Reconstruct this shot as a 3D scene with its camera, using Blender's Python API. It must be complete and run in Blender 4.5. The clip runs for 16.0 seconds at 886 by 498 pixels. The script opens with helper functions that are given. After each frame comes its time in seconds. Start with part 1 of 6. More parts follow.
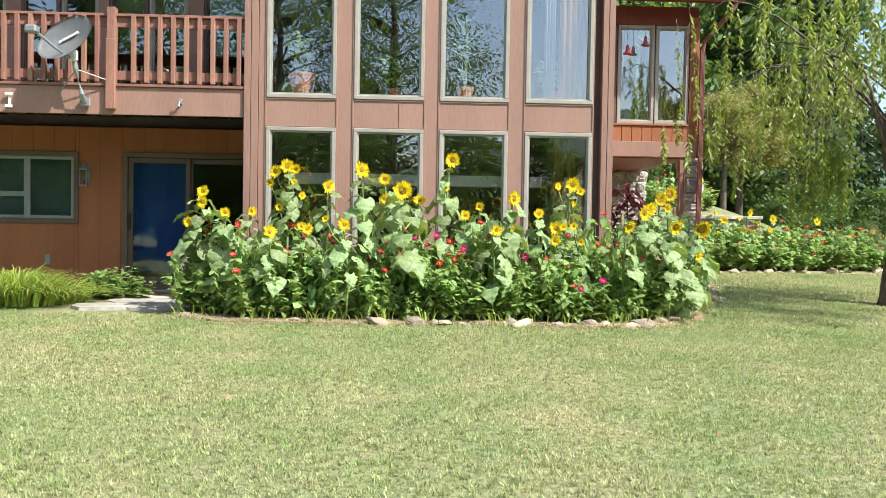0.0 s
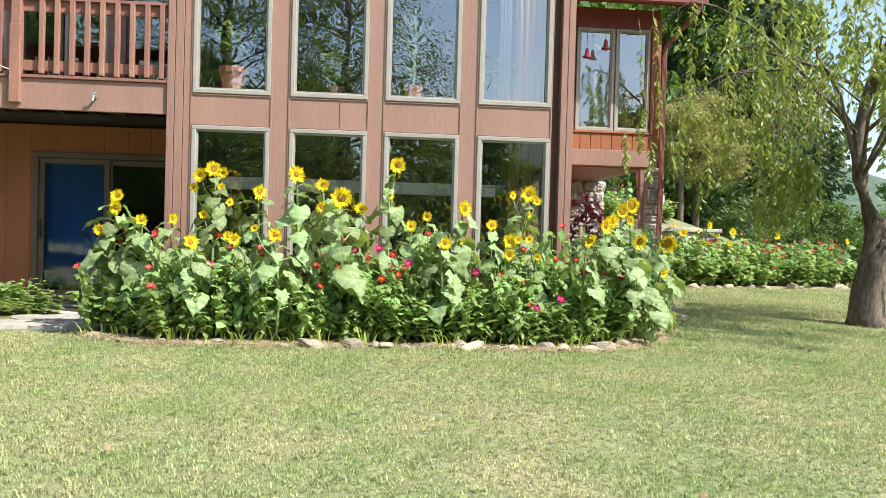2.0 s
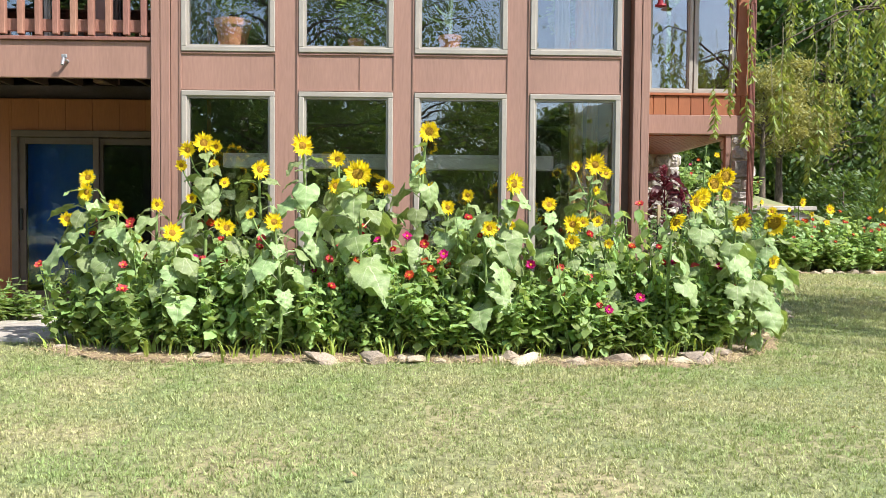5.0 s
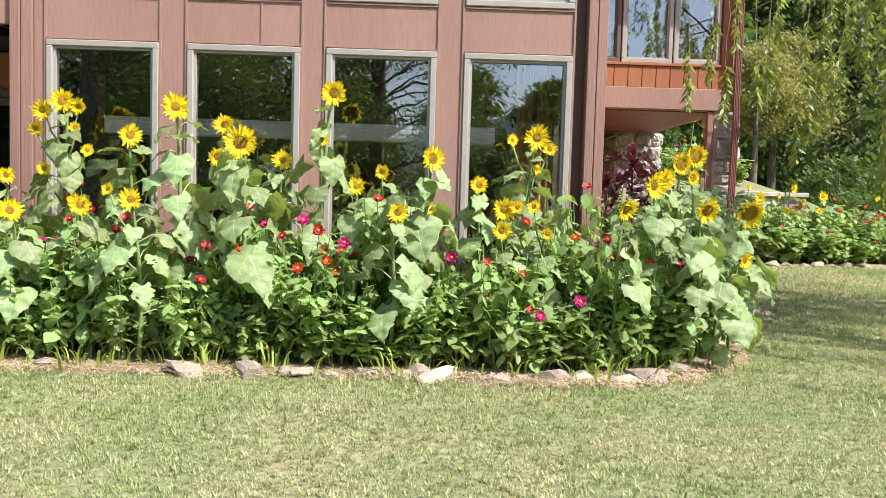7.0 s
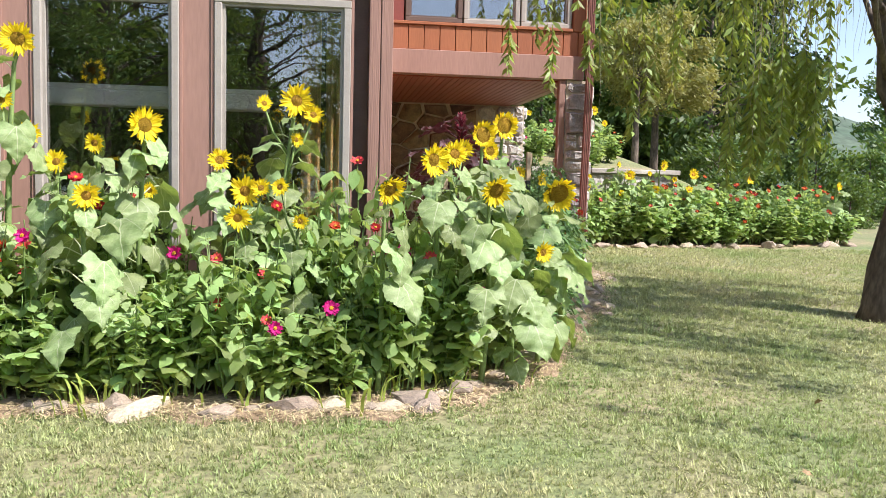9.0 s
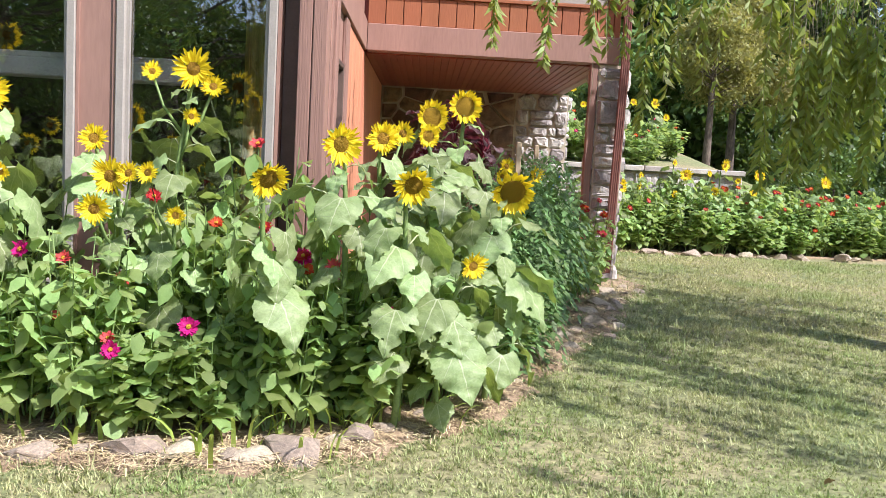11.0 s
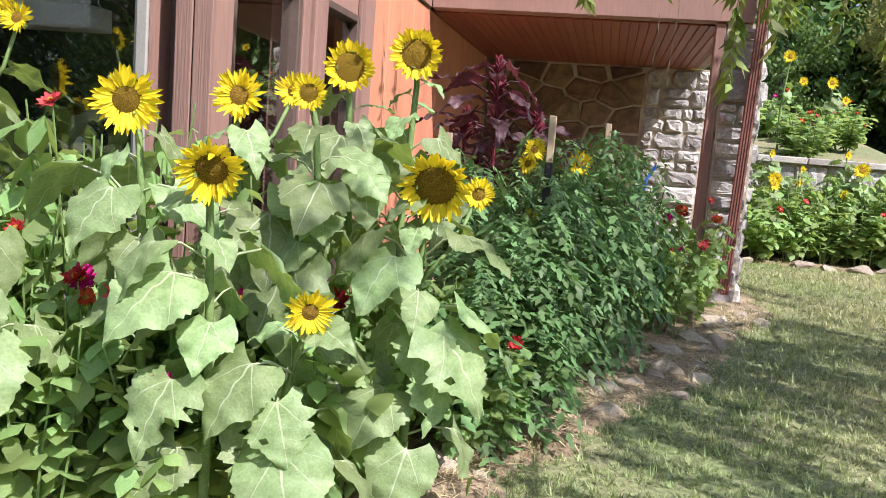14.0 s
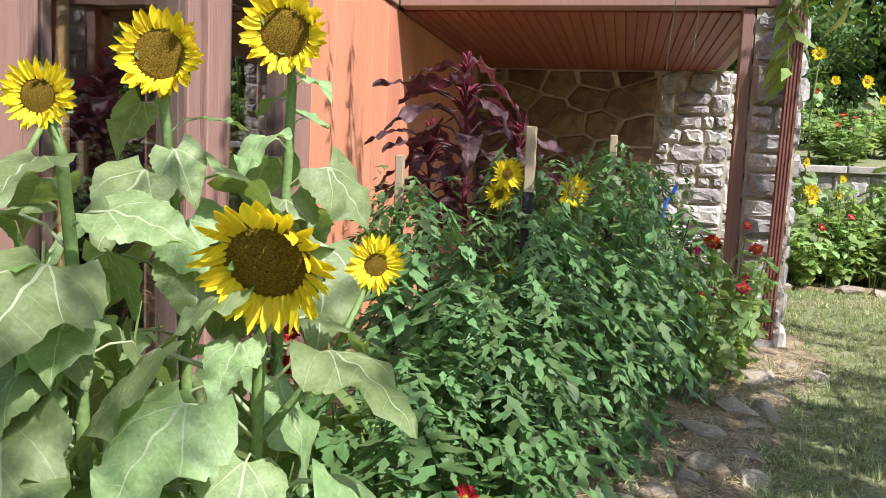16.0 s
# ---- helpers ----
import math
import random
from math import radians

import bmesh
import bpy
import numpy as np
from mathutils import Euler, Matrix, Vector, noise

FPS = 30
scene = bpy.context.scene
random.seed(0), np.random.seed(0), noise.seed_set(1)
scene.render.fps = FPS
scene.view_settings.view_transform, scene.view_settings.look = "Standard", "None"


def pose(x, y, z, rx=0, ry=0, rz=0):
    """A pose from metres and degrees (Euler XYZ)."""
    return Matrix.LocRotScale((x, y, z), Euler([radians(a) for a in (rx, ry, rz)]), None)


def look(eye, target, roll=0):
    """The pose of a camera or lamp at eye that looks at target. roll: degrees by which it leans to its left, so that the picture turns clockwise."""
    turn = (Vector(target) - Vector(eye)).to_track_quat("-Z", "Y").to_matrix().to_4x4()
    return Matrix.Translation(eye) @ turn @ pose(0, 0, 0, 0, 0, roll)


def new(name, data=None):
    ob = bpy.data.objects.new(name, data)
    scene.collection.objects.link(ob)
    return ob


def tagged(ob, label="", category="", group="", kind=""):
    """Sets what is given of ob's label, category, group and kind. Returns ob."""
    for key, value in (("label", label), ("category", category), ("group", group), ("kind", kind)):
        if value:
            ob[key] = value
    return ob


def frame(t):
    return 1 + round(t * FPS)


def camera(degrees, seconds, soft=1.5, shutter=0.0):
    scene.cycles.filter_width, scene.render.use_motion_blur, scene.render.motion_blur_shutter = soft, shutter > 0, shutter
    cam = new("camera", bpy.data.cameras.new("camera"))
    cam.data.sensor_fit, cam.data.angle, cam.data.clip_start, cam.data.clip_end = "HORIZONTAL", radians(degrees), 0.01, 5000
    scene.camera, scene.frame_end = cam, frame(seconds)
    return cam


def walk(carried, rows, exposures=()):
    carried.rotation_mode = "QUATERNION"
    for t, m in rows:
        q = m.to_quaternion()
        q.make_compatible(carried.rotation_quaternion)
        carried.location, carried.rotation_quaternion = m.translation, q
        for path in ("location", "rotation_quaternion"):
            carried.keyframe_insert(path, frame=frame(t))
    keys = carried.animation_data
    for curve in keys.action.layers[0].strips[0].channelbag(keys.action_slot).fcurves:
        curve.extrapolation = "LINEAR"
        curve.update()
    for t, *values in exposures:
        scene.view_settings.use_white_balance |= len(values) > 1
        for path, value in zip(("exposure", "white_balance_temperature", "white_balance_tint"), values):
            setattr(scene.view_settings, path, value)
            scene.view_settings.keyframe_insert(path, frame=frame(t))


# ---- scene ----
cam = camera(56.6, 16.0, soft=0.75)
PATH = [
    (0, (0.168, 0.159, 1.491), (0.245, 2.157, 1.434), 1.0),
    (0.5, (0.209, 0.348, 1.481), (0.309, 2.344, 1.432), 1.2),
    (1, (0.197, 0.657, 1.489), (0.335, 2.652, 1.445), 1.3),
    (1.5, (0.256, 0.9, 1.505), (0.436, 2.892, 1.46), 1.5),
    (2, (0.355, 1.154, 1.534), (0.539, 3.145, 1.5), 1.6),
    (2.5, (0.382, 1.521, 1.511), (0.55, 3.514, 1.47), 1.3),
    (3, (0.482, 1.793, 1.533), (0.64, 3.787, 1.482), 1.1),
    (3.5, (0.602, 2.123, 1.543), (0.736, 4.119, 1.534), 0.8),
    (4, (0.607, 2.49, 1.529), (0.733, 4.486, 1.521), 0.7),
    (4.2, (0.594, 2.612, 1.515), (0.707, 4.608, 1.498), 0.5),
    (6.3, (1.158, 4.016, 1.534), (1.108, 6.011, 1.411), 1.4),
    (6.5, (1.238, 4.118, 1.545), (1.223, 6.114, 1.425), 1.7),
    (7, (1.462, 4.528, 1.559), (1.506, 6.523, 1.435), 1.7),
    (7.5, (1.741, 4.868, 1.604), (1.879, 6.86, 1.497), 1.1),
    (8, (2.065, 5.16, 1.594), (2.265, 7.147, 1.489), 1.2),
    (8.5, (2.337, 5.548, 1.583), (2.575, 7.529, 1.447), 1.5),
    (9, (2.649, 5.803, 1.582), (2.905, 7.779, 1.414), 1.5),
    (9.2, (2.774, 5.912, 1.59), (3.025, 7.888, 1.414), 1.7),
    (11.3, (3.772, 7.032, 1.61), (3.733, 9.022, 1.417), 3.3),
    (11.5, (3.836, 7.195, 1.617), (3.729, 9.183, 1.424), 3.1),
    (12, (4.096, 7.471, 1.631), (3.962, 9.457, 1.44), 3.2),
    (12.5, (4.311, 7.764, 1.648), (4.028, 9.732, 1.435), 3.6),
    (13, (4.449, 8.099, 1.643), (4.146, 10.064, 1.427), 3.8),
    (13.5, (4.619, 8.378, 1.645), (4.322, 10.344, 1.43), 4.0),
    (14, (4.714, 8.63, 1.642), (4.342, 10.579, 1.393), 4.6),
    (14.5, (4.699, 8.967, 1.652), (4.298, 10.907, 1.376), 4.7),
    (15, (4.702, 9.26, 1.689), (4.279, 11.199, 1.439), 3.3),
    (15.5, (4.752, 9.624, 1.707), (4.325, 11.564, 1.473), 3.0),
    (16, (4.754, 10.008, 1.689), (4.336, 11.953, 1.485), 2.4),
]
walk(cam, [(t, look(eye, target, roll)) for t, eye, target, roll in PATH], exposures=[(0.0, 0.80, 6400, 7), (4.2, 0.80, 6420, 11), (9.0, 0.74, 6320, 18), (13.0, 0.67, 6000, 21), (16.0, 0.58, 6060, 15)])

# ---- world, sun ----
TO_SUN = Vector((0.70, -0.47, 0.95)).normalized()
world = bpy.data.worlds.new("world")
scene.world = world
world.use_nodes = True
wn = world.node_tree
sky = wn.nodes.new("ShaderNodeTexSky")
sky.sky_type = "NISHITA"
sky.sun_disc = False
sky.sun_elevation = math.asin(TO_SUN.z)
sky.sun_rotation = math.atan2(TO_SUN.x, TO_SUN.y)
sky.air_density, sky.dust_density, sky.ozone_density = 1.0, 1.5, 1.0
wn.links.new(sky.outputs[0], wn.nodes["Background"].inputs[0])
wn.nodes["Background"].inputs[1].default_value = 0.15
sun = new("sun", bpy.data.lights.new("sun", "SUN"))
sun.data.energy, sun.data.angle, sun.data.color = 5.0, radians(0.5), (1.0, 0.96, 0.90)
sun.matrix_world = look((0, 0, 30), Vector((0, 0, 30)) - TO_SUN)


# ---- materials ----
def material(name, col, rough=0.7, var=0.2, scale=6.0, bump=0.15, bscale=70.0, metal=0.0, other=None, rand=0.0, island=0.0, stretch=(1, 1, 1), spec=0.5):
    """Two scales of noise between col and other, fine bump, and a value shift for each object or island."""
    m = bpy.data.materials.new(name)
    m.use_nodes = True
    n, l = m.node_tree.nodes, m.node_tree.links
    b = n["Principled BSDF"]
    b.inputs["Roughness"].default_value, b.inputs["Metallic"].default_value = rough, metal
    b.inputs["Specular IOR Level"].default_value = spec
    tc = n.new("ShaderNodeTexCoord")
    mp = n.new("ShaderNodeMapping")
    mp.inputs["Scale"].default_value = stretch
    l.new(tc.outputs["Object"], mp.inputs[0])
    big = n.new("ShaderNodeTexNoise")
    big.inputs["Scale"].default_value, big.inputs["Detail"].default_value = scale, 5
    fine = n.new("ShaderNodeTexNoise")
    fine.inputs["Scale"].default_value, fine.inputs["Detail"].default_value = bscale, 3
    l.new(mp.outputs[0], big.inputs[0])
    l.new(mp.outputs[0], fine.inputs[0])
    other = other or tuple(c * (1 - 1.6 * var) for c in col)
    ramp = n.new("ShaderNodeValToRGB")
    ramp.color_ramp.elements[0].position, ramp.color_ramp.elements[1].position = 0.32, 0.68
    ramp.color_ramp.elements[0].color, ramp.color_ramp.elements[1].color = (*other, 1), (*col, 1)
    l.new(big.outputs[0], ramp.inputs[0])
    hsv = n.new("ShaderNodeHueSaturation")
    l.new(ramp.outputs[0], hsv.inputs["Color"])
    mr = n.new("ShaderNodeMapRange")
    mr.inputs[1].default_value, mr.inputs[2].default_value = 0.25, 0.75
    mr.inputs[3].default_value, mr.inputs[4].default_value = 1 - var, 1 + var
    l.new(fine.outputs[0], mr.inputs[0])
    val = mr.outputs[0]
    for src, amount in (("object", rand), ("island", island)):
        if amount:
            node = n.new("ShaderNodeObjectInfo") if src == "object" else n.new("ShaderNodeNewGeometry")
            out = node.outputs["Random"] if src == "object" else node.outputs["Random Per Island"]
            r = n.new("ShaderNodeMapRange")
            r.inputs[3].default_value, r.inputs[4].default_value = 1 - amount, 1 + amount
            l.new(out, r.inputs[0])
            mul = n.new("ShaderNodeMath")
            mul.operation = "MULTIPLY"
            l.new(val, mul.inputs[0])
            l.new(r.outputs[0], mul.inputs[1])
            val = mul.outputs[0]
            h = n.new("ShaderNodeMapRange")
            h.inputs[3].default_value, h.inputs[4].default_value = 0.5 - amount * 0.06, 0.5 + amount * 0.06
            l.new(out, h.inputs[0])
            l.new(h.outputs[0], hsv.inputs["Hue"])
    l.new(val, hsv.inputs["Value"])
    l.new(hsv.outputs[0], b.inputs["Base Color"])
    if bump:
        bp = n.new("ShaderNodeBump")
        bp.inputs["Strength"].default_value, bp.inputs["Distance"].default_value = bump, 0.01
        l.new(fine.outputs[0], bp.inputs["Height"])
        l.new(bp.outputs[0], b.inputs["Normal"])
    return m


def leafy(name, col, other, through_col, rand=0.25, island=0.0, rough=0.5, scale=20.0, veins=False, share=0.35, var=0.18, bscale=160.0, vein=(0.66, 0.70, 0.46)):
    """Leaf: glossy upper skin with light passing through; pale veins along the UVs."""
    m = material(name, col, rough, var, scale, 0.2, bscale, other=other, rand=rand, island=island)
    n, l = m.node_tree.nodes, m.node_tree.links
    b = n["Principled BSDF"]
    b.inputs["Specular IOR Level"].default_value = 0.35
    src = b.inputs["Base Color"].links[0].from_socket
    if veins:
        uv = n.new("ShaderNodeTexCoord")
        sep = n.new("ShaderNodeSeparateXYZ")
        l.new(uv.outputs["UV"], sep.inputs[0])

        def calc(op, a, c, d=None):
            q = n.new("ShaderNodeMath")
            q.operation = op
            for k, v in enumerate((a, c, d)):
                if v is None:
                    continue
                if isinstance(v, (int, float)):
                    q.inputs[k].default_value = v
                else:
                    l.new(v, q.inputs[k])
            return q.outputs[0]
        across = calc("ABSOLUTE", calc("SUBTRACT", sep.outputs[0], 0.5), 0)
        taper = calc("SUBTRACT", 1.15, sep.outputs[1])
        mid = calc("LESS_THAN", across, calc("MULTIPLY", taper, 0.0075))
        basal = calc("LESS_THAN", calc("ABSOLUTE", calc("SUBTRACT", across, calc("MULTIPLY", sep.outputs[1], 0.42)), 0), calc("MULTIPLY", calc("SUBTRACT", 0.75, sep.outputs[1]), 0.009))
        side = calc("FRACT", calc("MULTIPLY", calc("SUBTRACT", sep.outputs[1], calc("MULTIPLY", across, 0.75)), 6.0), 0)
        sidev = calc("LESS_THAN", side, 0.028)
        both = calc("MAXIMUM", calc("MAXIMUM", mid, calc("MULTIPLY", basal, 0.85)), calc("MULTIPLY", sidev, 0.5))
        mix = n.new("ShaderNodeMixRGB")
        l.new(calc("MULTIPLY", both, 0.6), mix.inputs[0])
        l.new(src, mix.inputs[1])
        mix.inputs[2].default_value = (*vein, 1)
        l.new(mix.outputs[0], b.inputs["Base Color"])
        bp = n.new("ShaderNodeBump")
        bp.inputs["Strength"].default_value, bp.inputs["Distance"].default_value = 0.8, 0.010
        l.new(calc("SUBTRACT", 1.0, both), bp.inputs["Height"])
        old = b.inputs["Normal"].links[0].from_socket
        l.new(old, bp.inputs["Normal"])
        l.new(bp.outputs[0], b.inputs["Normal"])
    tr = n.new("ShaderNodeBsdfTranslucent")
    tr.inputs[0].default_value = (*through_col, 1)
    ms = n.new("ShaderNodeMixShader")
    ms.inputs[0].default_value = share
    l.new(b.outputs[0], ms.inputs[1])
    l.new(tr.outputs[0], ms.inputs[2])
    l.new(ms.outputs[0], n["Material Output"].inputs[0])
    return m


def glass(name, gloss, tint):
    m = bpy.data.materials.new(name)
    m.use_nodes = True
    n, l = m.node_tree.nodes, m.node_tree.links
    n.remove(n["Principled BSDF"])
    a, g, mx = n.new("ShaderNodeBsdfTransparent"), n.new("ShaderNodeBsdfGlossy"), n.new("ShaderNodeMixShader")
    a.inputs[0].default_value = (*tint, 1)
    g.inputs["Roughness"].default_value = 0.0
    wave = n.new("ShaderNodeTexNoise")
    wave.inputs["Scale"].default_value = 1.3
    bp = n.new("ShaderNodeBump")
    bp.inputs["Strength"].default_value, bp.inputs["Distance"].default_value = 0.15, 0.02
    tc = n.new("ShaderNodeTexCoord")
    l.new(tc.outputs["Object"], wave.inputs[0])
    l.new(wave.outputs[0], bp.inputs["Height"])
    l.new(bp.outputs[0], g.inputs["Normal"])
    mx.inputs[0].default_value = gloss
    l.new(a.outputs[0], mx.inputs[1])
    l.new(g.outputs[0], mx.inputs[2])
    l.new(mx.outputs[0], n["Material Output"].inputs[0])
    return m


STAIN = material("mauve_stain", (0.345, 0.198, 0.150), 0.6, 0.10, 2.0, 0.12, 45, stretch=(1, 1, 0.15))
ROUGHSAWN = material("rough_sawn_stain", (0.33, 0.187, 0.142), 0.75, 0.16, 4.0, 0.45, 60, stretch=(2, 2, 0.06))
SPOUT = material("spout_paint", (0.24, 0.09, 0.065), 0.55, 0.15, 8.0, 0.1, 60)
RAILWOOD = material("rail_stain", (0.34, 0.165, 0.118), 0.65, 0.18, 6.0, 0.25, 60, rand=0.15, stretch=(1, 1, 0.2))
# paler copy of ORANGE: strong sun on the side boards is put into its colour
SUNLIT_ORANGE = material("sunlit_orange", (0.66, 0.27, 0.15), 0.65, 0.10, 3.0, 0.2, 70, rand=0.06, stretch=(1, 1, 0.12))
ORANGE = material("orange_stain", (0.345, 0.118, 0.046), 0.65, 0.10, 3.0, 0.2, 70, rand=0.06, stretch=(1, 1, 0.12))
REDSIDING = material("dark_red_siding", (0.22, 0.05, 0.035), 0.6, 0.12, 3.0, 0.15, 60)
SOFFIT = material("soffit_boards", (0.29, 0.08, 0.043), 0.5, 0.12, 3.0, 0.1, 60, rand=0.08)
FRAME = material("window_frame_paint", (0.37, 0.34, 0.295), 0.5, 0.08, 8.0, 0.08, 90)
BROWNFRAME = material("brown_frame", (0.13, 0.085, 0.065), 0.55, 0.12, 8.0, 0.08, 90)
GLASS = glass("window_glass", 0.23, (0.97, 0.985, 0.98))
DARKGLASS = glass("tinted_glass", 0.09, (0.85, 0.88, 0.88))
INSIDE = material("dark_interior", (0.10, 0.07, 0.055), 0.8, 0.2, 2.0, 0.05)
CURTAIN = material("gold_curtain", (0.92, 0.62, 0.26), 0.8, 0.2, 10.0, 0.1, 40, stretch=(6, 6, 0.2))
BLUECLOTH = material("blue_curtain", (0.02, 0.145, 0.62), 0.6, 0.1, 3.0, 0.1, 40, stretch=(2, 2, 0.3))
WHITE = material("white_paint", (0.75, 0.75, 0.73), 0.5, 0.06, 8.0, 0.05)
STONE = material("field_stone", (0.50, 0.47, 0.43), 0.85, 0.25, 7.0, 0.7, 40, other=(0.30, 0.27, 0.25), rand=0.35)
BROWNSTONE = material("brown_stone", (0.24, 0.15, 0.085), 0.85, 0.25, 7.0, 0.6, 40, other=(0.11, 0.07, 0.045), rand=0.4)
MORTAR = material("mortar", (0.52, 0.45, 0.34), 0.9, 0.15, 12.0, 0.5, 80)
EDGESTONE = material("edging_stone", (0.50, 0.41, 0.30), 0.9, 0.25, 9.0, 0.7, 35, other=(0.30, 0.25, 0.19), rand=0.25)
SOIL = material("straw_soil", (0.36, 0.27, 0.17), 0.95, 0.4, 7.0, 1.0, 45, other=(0.17, 0.115, 0.065))
SLATE = material("flagstone", (0.50, 0.46, 0.40), 0.85, 0.2, 5.0, 0.5, 40, rand=0.15)
GREYMETAL = material("grey_metal", (0.30, 0.31, 0.32), 0.45, 0.08, 10.0, 0.05, metal=0.3)
DISHGREY = material("dish_grey", (0.36, 0.37, 0.38), 0.5, 0.08, 10.0, 0.05)
BARK = material("bark", (0.17, 0.135, 0.10), 0.95, 0.45, 9.0, 1.0, 28, other=(0.06, 0.045, 0.035), stretch=(1, 1, 0.35))
BLIND = material("green_blind", (0.13, 0.19, 0.15), 0.8, 0.1, 4.0, 0.1, 60)
STAKEWOOD = material("stake_wood", (0.50, 0.38, 0.24), 0.8, 0.15, 8.0, 0.3, 60, stretch=(1, 1, 0.1))
BLACKPLASTIC = material("black_sleeve", (0.03, 0.028, 0.025), 0.6, 0.2, 8.0, 0.1)
TERRACOTTA = material("terracotta", (0.50, 0.22, 0.12), 0.8, 0.15, 8.0, 0.2)
SHINGLE = material("roof_shingle", (0.10, 0.085, 0.08), 0.9, 0.25, 6.0, 0.5)
REDPLASTIC = material("red_plastic", (0.28, 0.015, 0.025), 0.3, 0.05, 8.0, 0.0)
ROPE = material("blue_rope", (0.03, 0.15, 0.55), 0.6, 0.1, 20.0, 0.2)


# ---- mesh helpers ----
def box(bm, x0, x1, y0, y1, z0, z1, bevel=0.0):
    r = bmesh.ops.create_cube(bm, size=1, matrix=Matrix.LocRotScale(((x0 + x1) / 2, (y0 + y1) / 2, (z0 + z1) / 2), None, (abs(x1 - x0), abs(y1 - y0), abs(z1 - z0))))
    if bevel:
        es = list({e for v in r["verts"] for e in v.link_edges})
        bmesh.ops.bevel(bm, geom=es, offset=bevel, segments=1, affect="EDGES")
    return bm


def boxes(*dims, bevel=0.0):
    bm = bmesh.new()
    for d in dims:
        box(bm, *d, bevel=bevel)
    return bm


def finish(name, bm, mat, smooth=False):
    me = bpy.data.meshes.new(name)
    bm.normal_update()
    bm.to_mesh(me)
    bm.free()
    me.materials.append(mat)
    if smooth:
        me.polygons.foreach_set("use_smooth", [True] * len(me.polygons))
    return me


def part(name, bm, mat, parent, label="", smooth=False):
    ob = new(name, bm if isinstance(bm, bpy.types.Mesh) else finish(name, bm, mat, smooth))
    if parent:
        ob.parent = parent
    return tagged(ob, label)


def solid(name, bm, mat, label, category, group="", kind="", smooth=False):
    """A top-level thing or piece of the setting that is one mesh."""
    return tagged(part(name, bm, mat, None, "", smooth), label, category, group, kind)


def thing(name, at, label, category, group="", kind=""):
    ob = new(name)
    ob.location = at
    return tagged(ob, label, category, group, kind)


def tube(bm, pts, radii, sides=6, cap=True):
    """A tapered tube along pts."""
    rings = []
    n = len(pts)
    for i, p in enumerate(pts):
        p = Vector(p)
        d = (Vector(pts[min(i + 1, n - 1)]) - Vector(pts[max(i - 1, 0)])).normalized()
        a = d.orthogonal().normalized() if abs(d.z) > 0.95 else d.cross(Vector((0, 0, 1))).normalized()
        if abs(d.z) > 0.95:
            a = (Vector((1, 0, 0)) - d * d.x).normalized()
        b = d.cross(a)
        r = radii[i] if isinstance(radii, (list, tuple)) else radii
        rings.append([bm.verts.new(p + a * (r * math.cos(k * math.tau / sides)) + b * (r * math.sin(k * math.tau / sides))) for k in range(sides)])
    for u, v in zip(rings, rings[1:]):
        for k in range(sides):
            bm.faces.new((u[k], u[(k + 1) % sides], v[(k + 1) % sides], v[k]))
    if cap:
        bm.faces.new(rings[0][::-1])
        bm.faces.new(rings[-1])
    return bm


def raw(name, verts, faces, mat, smooth=False):
    me = bpy.data.meshes.new(name)
    me.from_pydata(verts, [], faces)
    me.materials.append(mat)
    if smooth:
        me.polygons.foreach_set("use_smooth", [True] * len(me.polygons))
    return me


def ground_z(x, y):
    """The lawn: a gentle rise to the house."""
    return 0.0235 * min(max(y, -12.0), 24.0)

# ---- house ----
FY = 11.93          # window wall of the two-storey bay
SX = 2.86           # its side wall
DY = 13.33          # wall under and behind the deck
WX = [(-1.91, -0.93), (-0.68, 0.315), (0.54, 1.52), (1.763, 2.73)]
LOW, UPP = (0.75, 2.85), (3.26, 6.3)
ROOF = 6.9


def window(name, x0, x1, z0, z1, y, frame_mat, glass_mat, w=0.055, depth=0.09, label="", rows=()):
    """A framed pane in the wall plane y, seen from -y."""
    t = thing(name, ((x0 + x1) / 2, y, z0), label, "window", kind="structure")
    cx, cz = (x0 + x1) / 2, z0
    fr = boxes((x0 - cx, x0 - cx + w, -0.025, depth, w, z1 - z0 - w), (x1 - cx - w, x1 - cx, -0.025, depth, w, z1 - z0 - w),
               (x0 - cx, x1 - cx, -0.025, depth, 0, w), (x0 - cx, x1 - cx, -0.025, depth, z1 - z0 - w, z1 - z0), bevel=0.006)
    part("window_frame", fr, frame_mat, t)
    bead = boxes((x0 - cx + w, x0 - cx + w + 0.02, 0.0, 0.03, w + 0.02, z1 - z0 - w - 0.02), (x1 - cx - w - 0.02, x1 - cx - w, 0.0, 0.03, w + 0.02, z1 - z0 - w - 0.02),
                 (x0 - cx + w, x1 - cx - w, 0.0, 0.03, w, w + 0.02), (x0 - cx + w, x1 - cx - w, 0.0, 0.03, z1 - z0 - w - 0.02, z1 - z0 - w))
    part("glazing_bead", bead, FRAME if frame_mat is FRAME else frame_mat, t)
    p = part("pane", boxes((x0 - cx + w, x1 - cx - w, 0.035, 0.041, w, z1 - z0 - w)), glass_mat, t, "clear glass reflecting trees and sky")
    p.visible_shadow = False
    return t


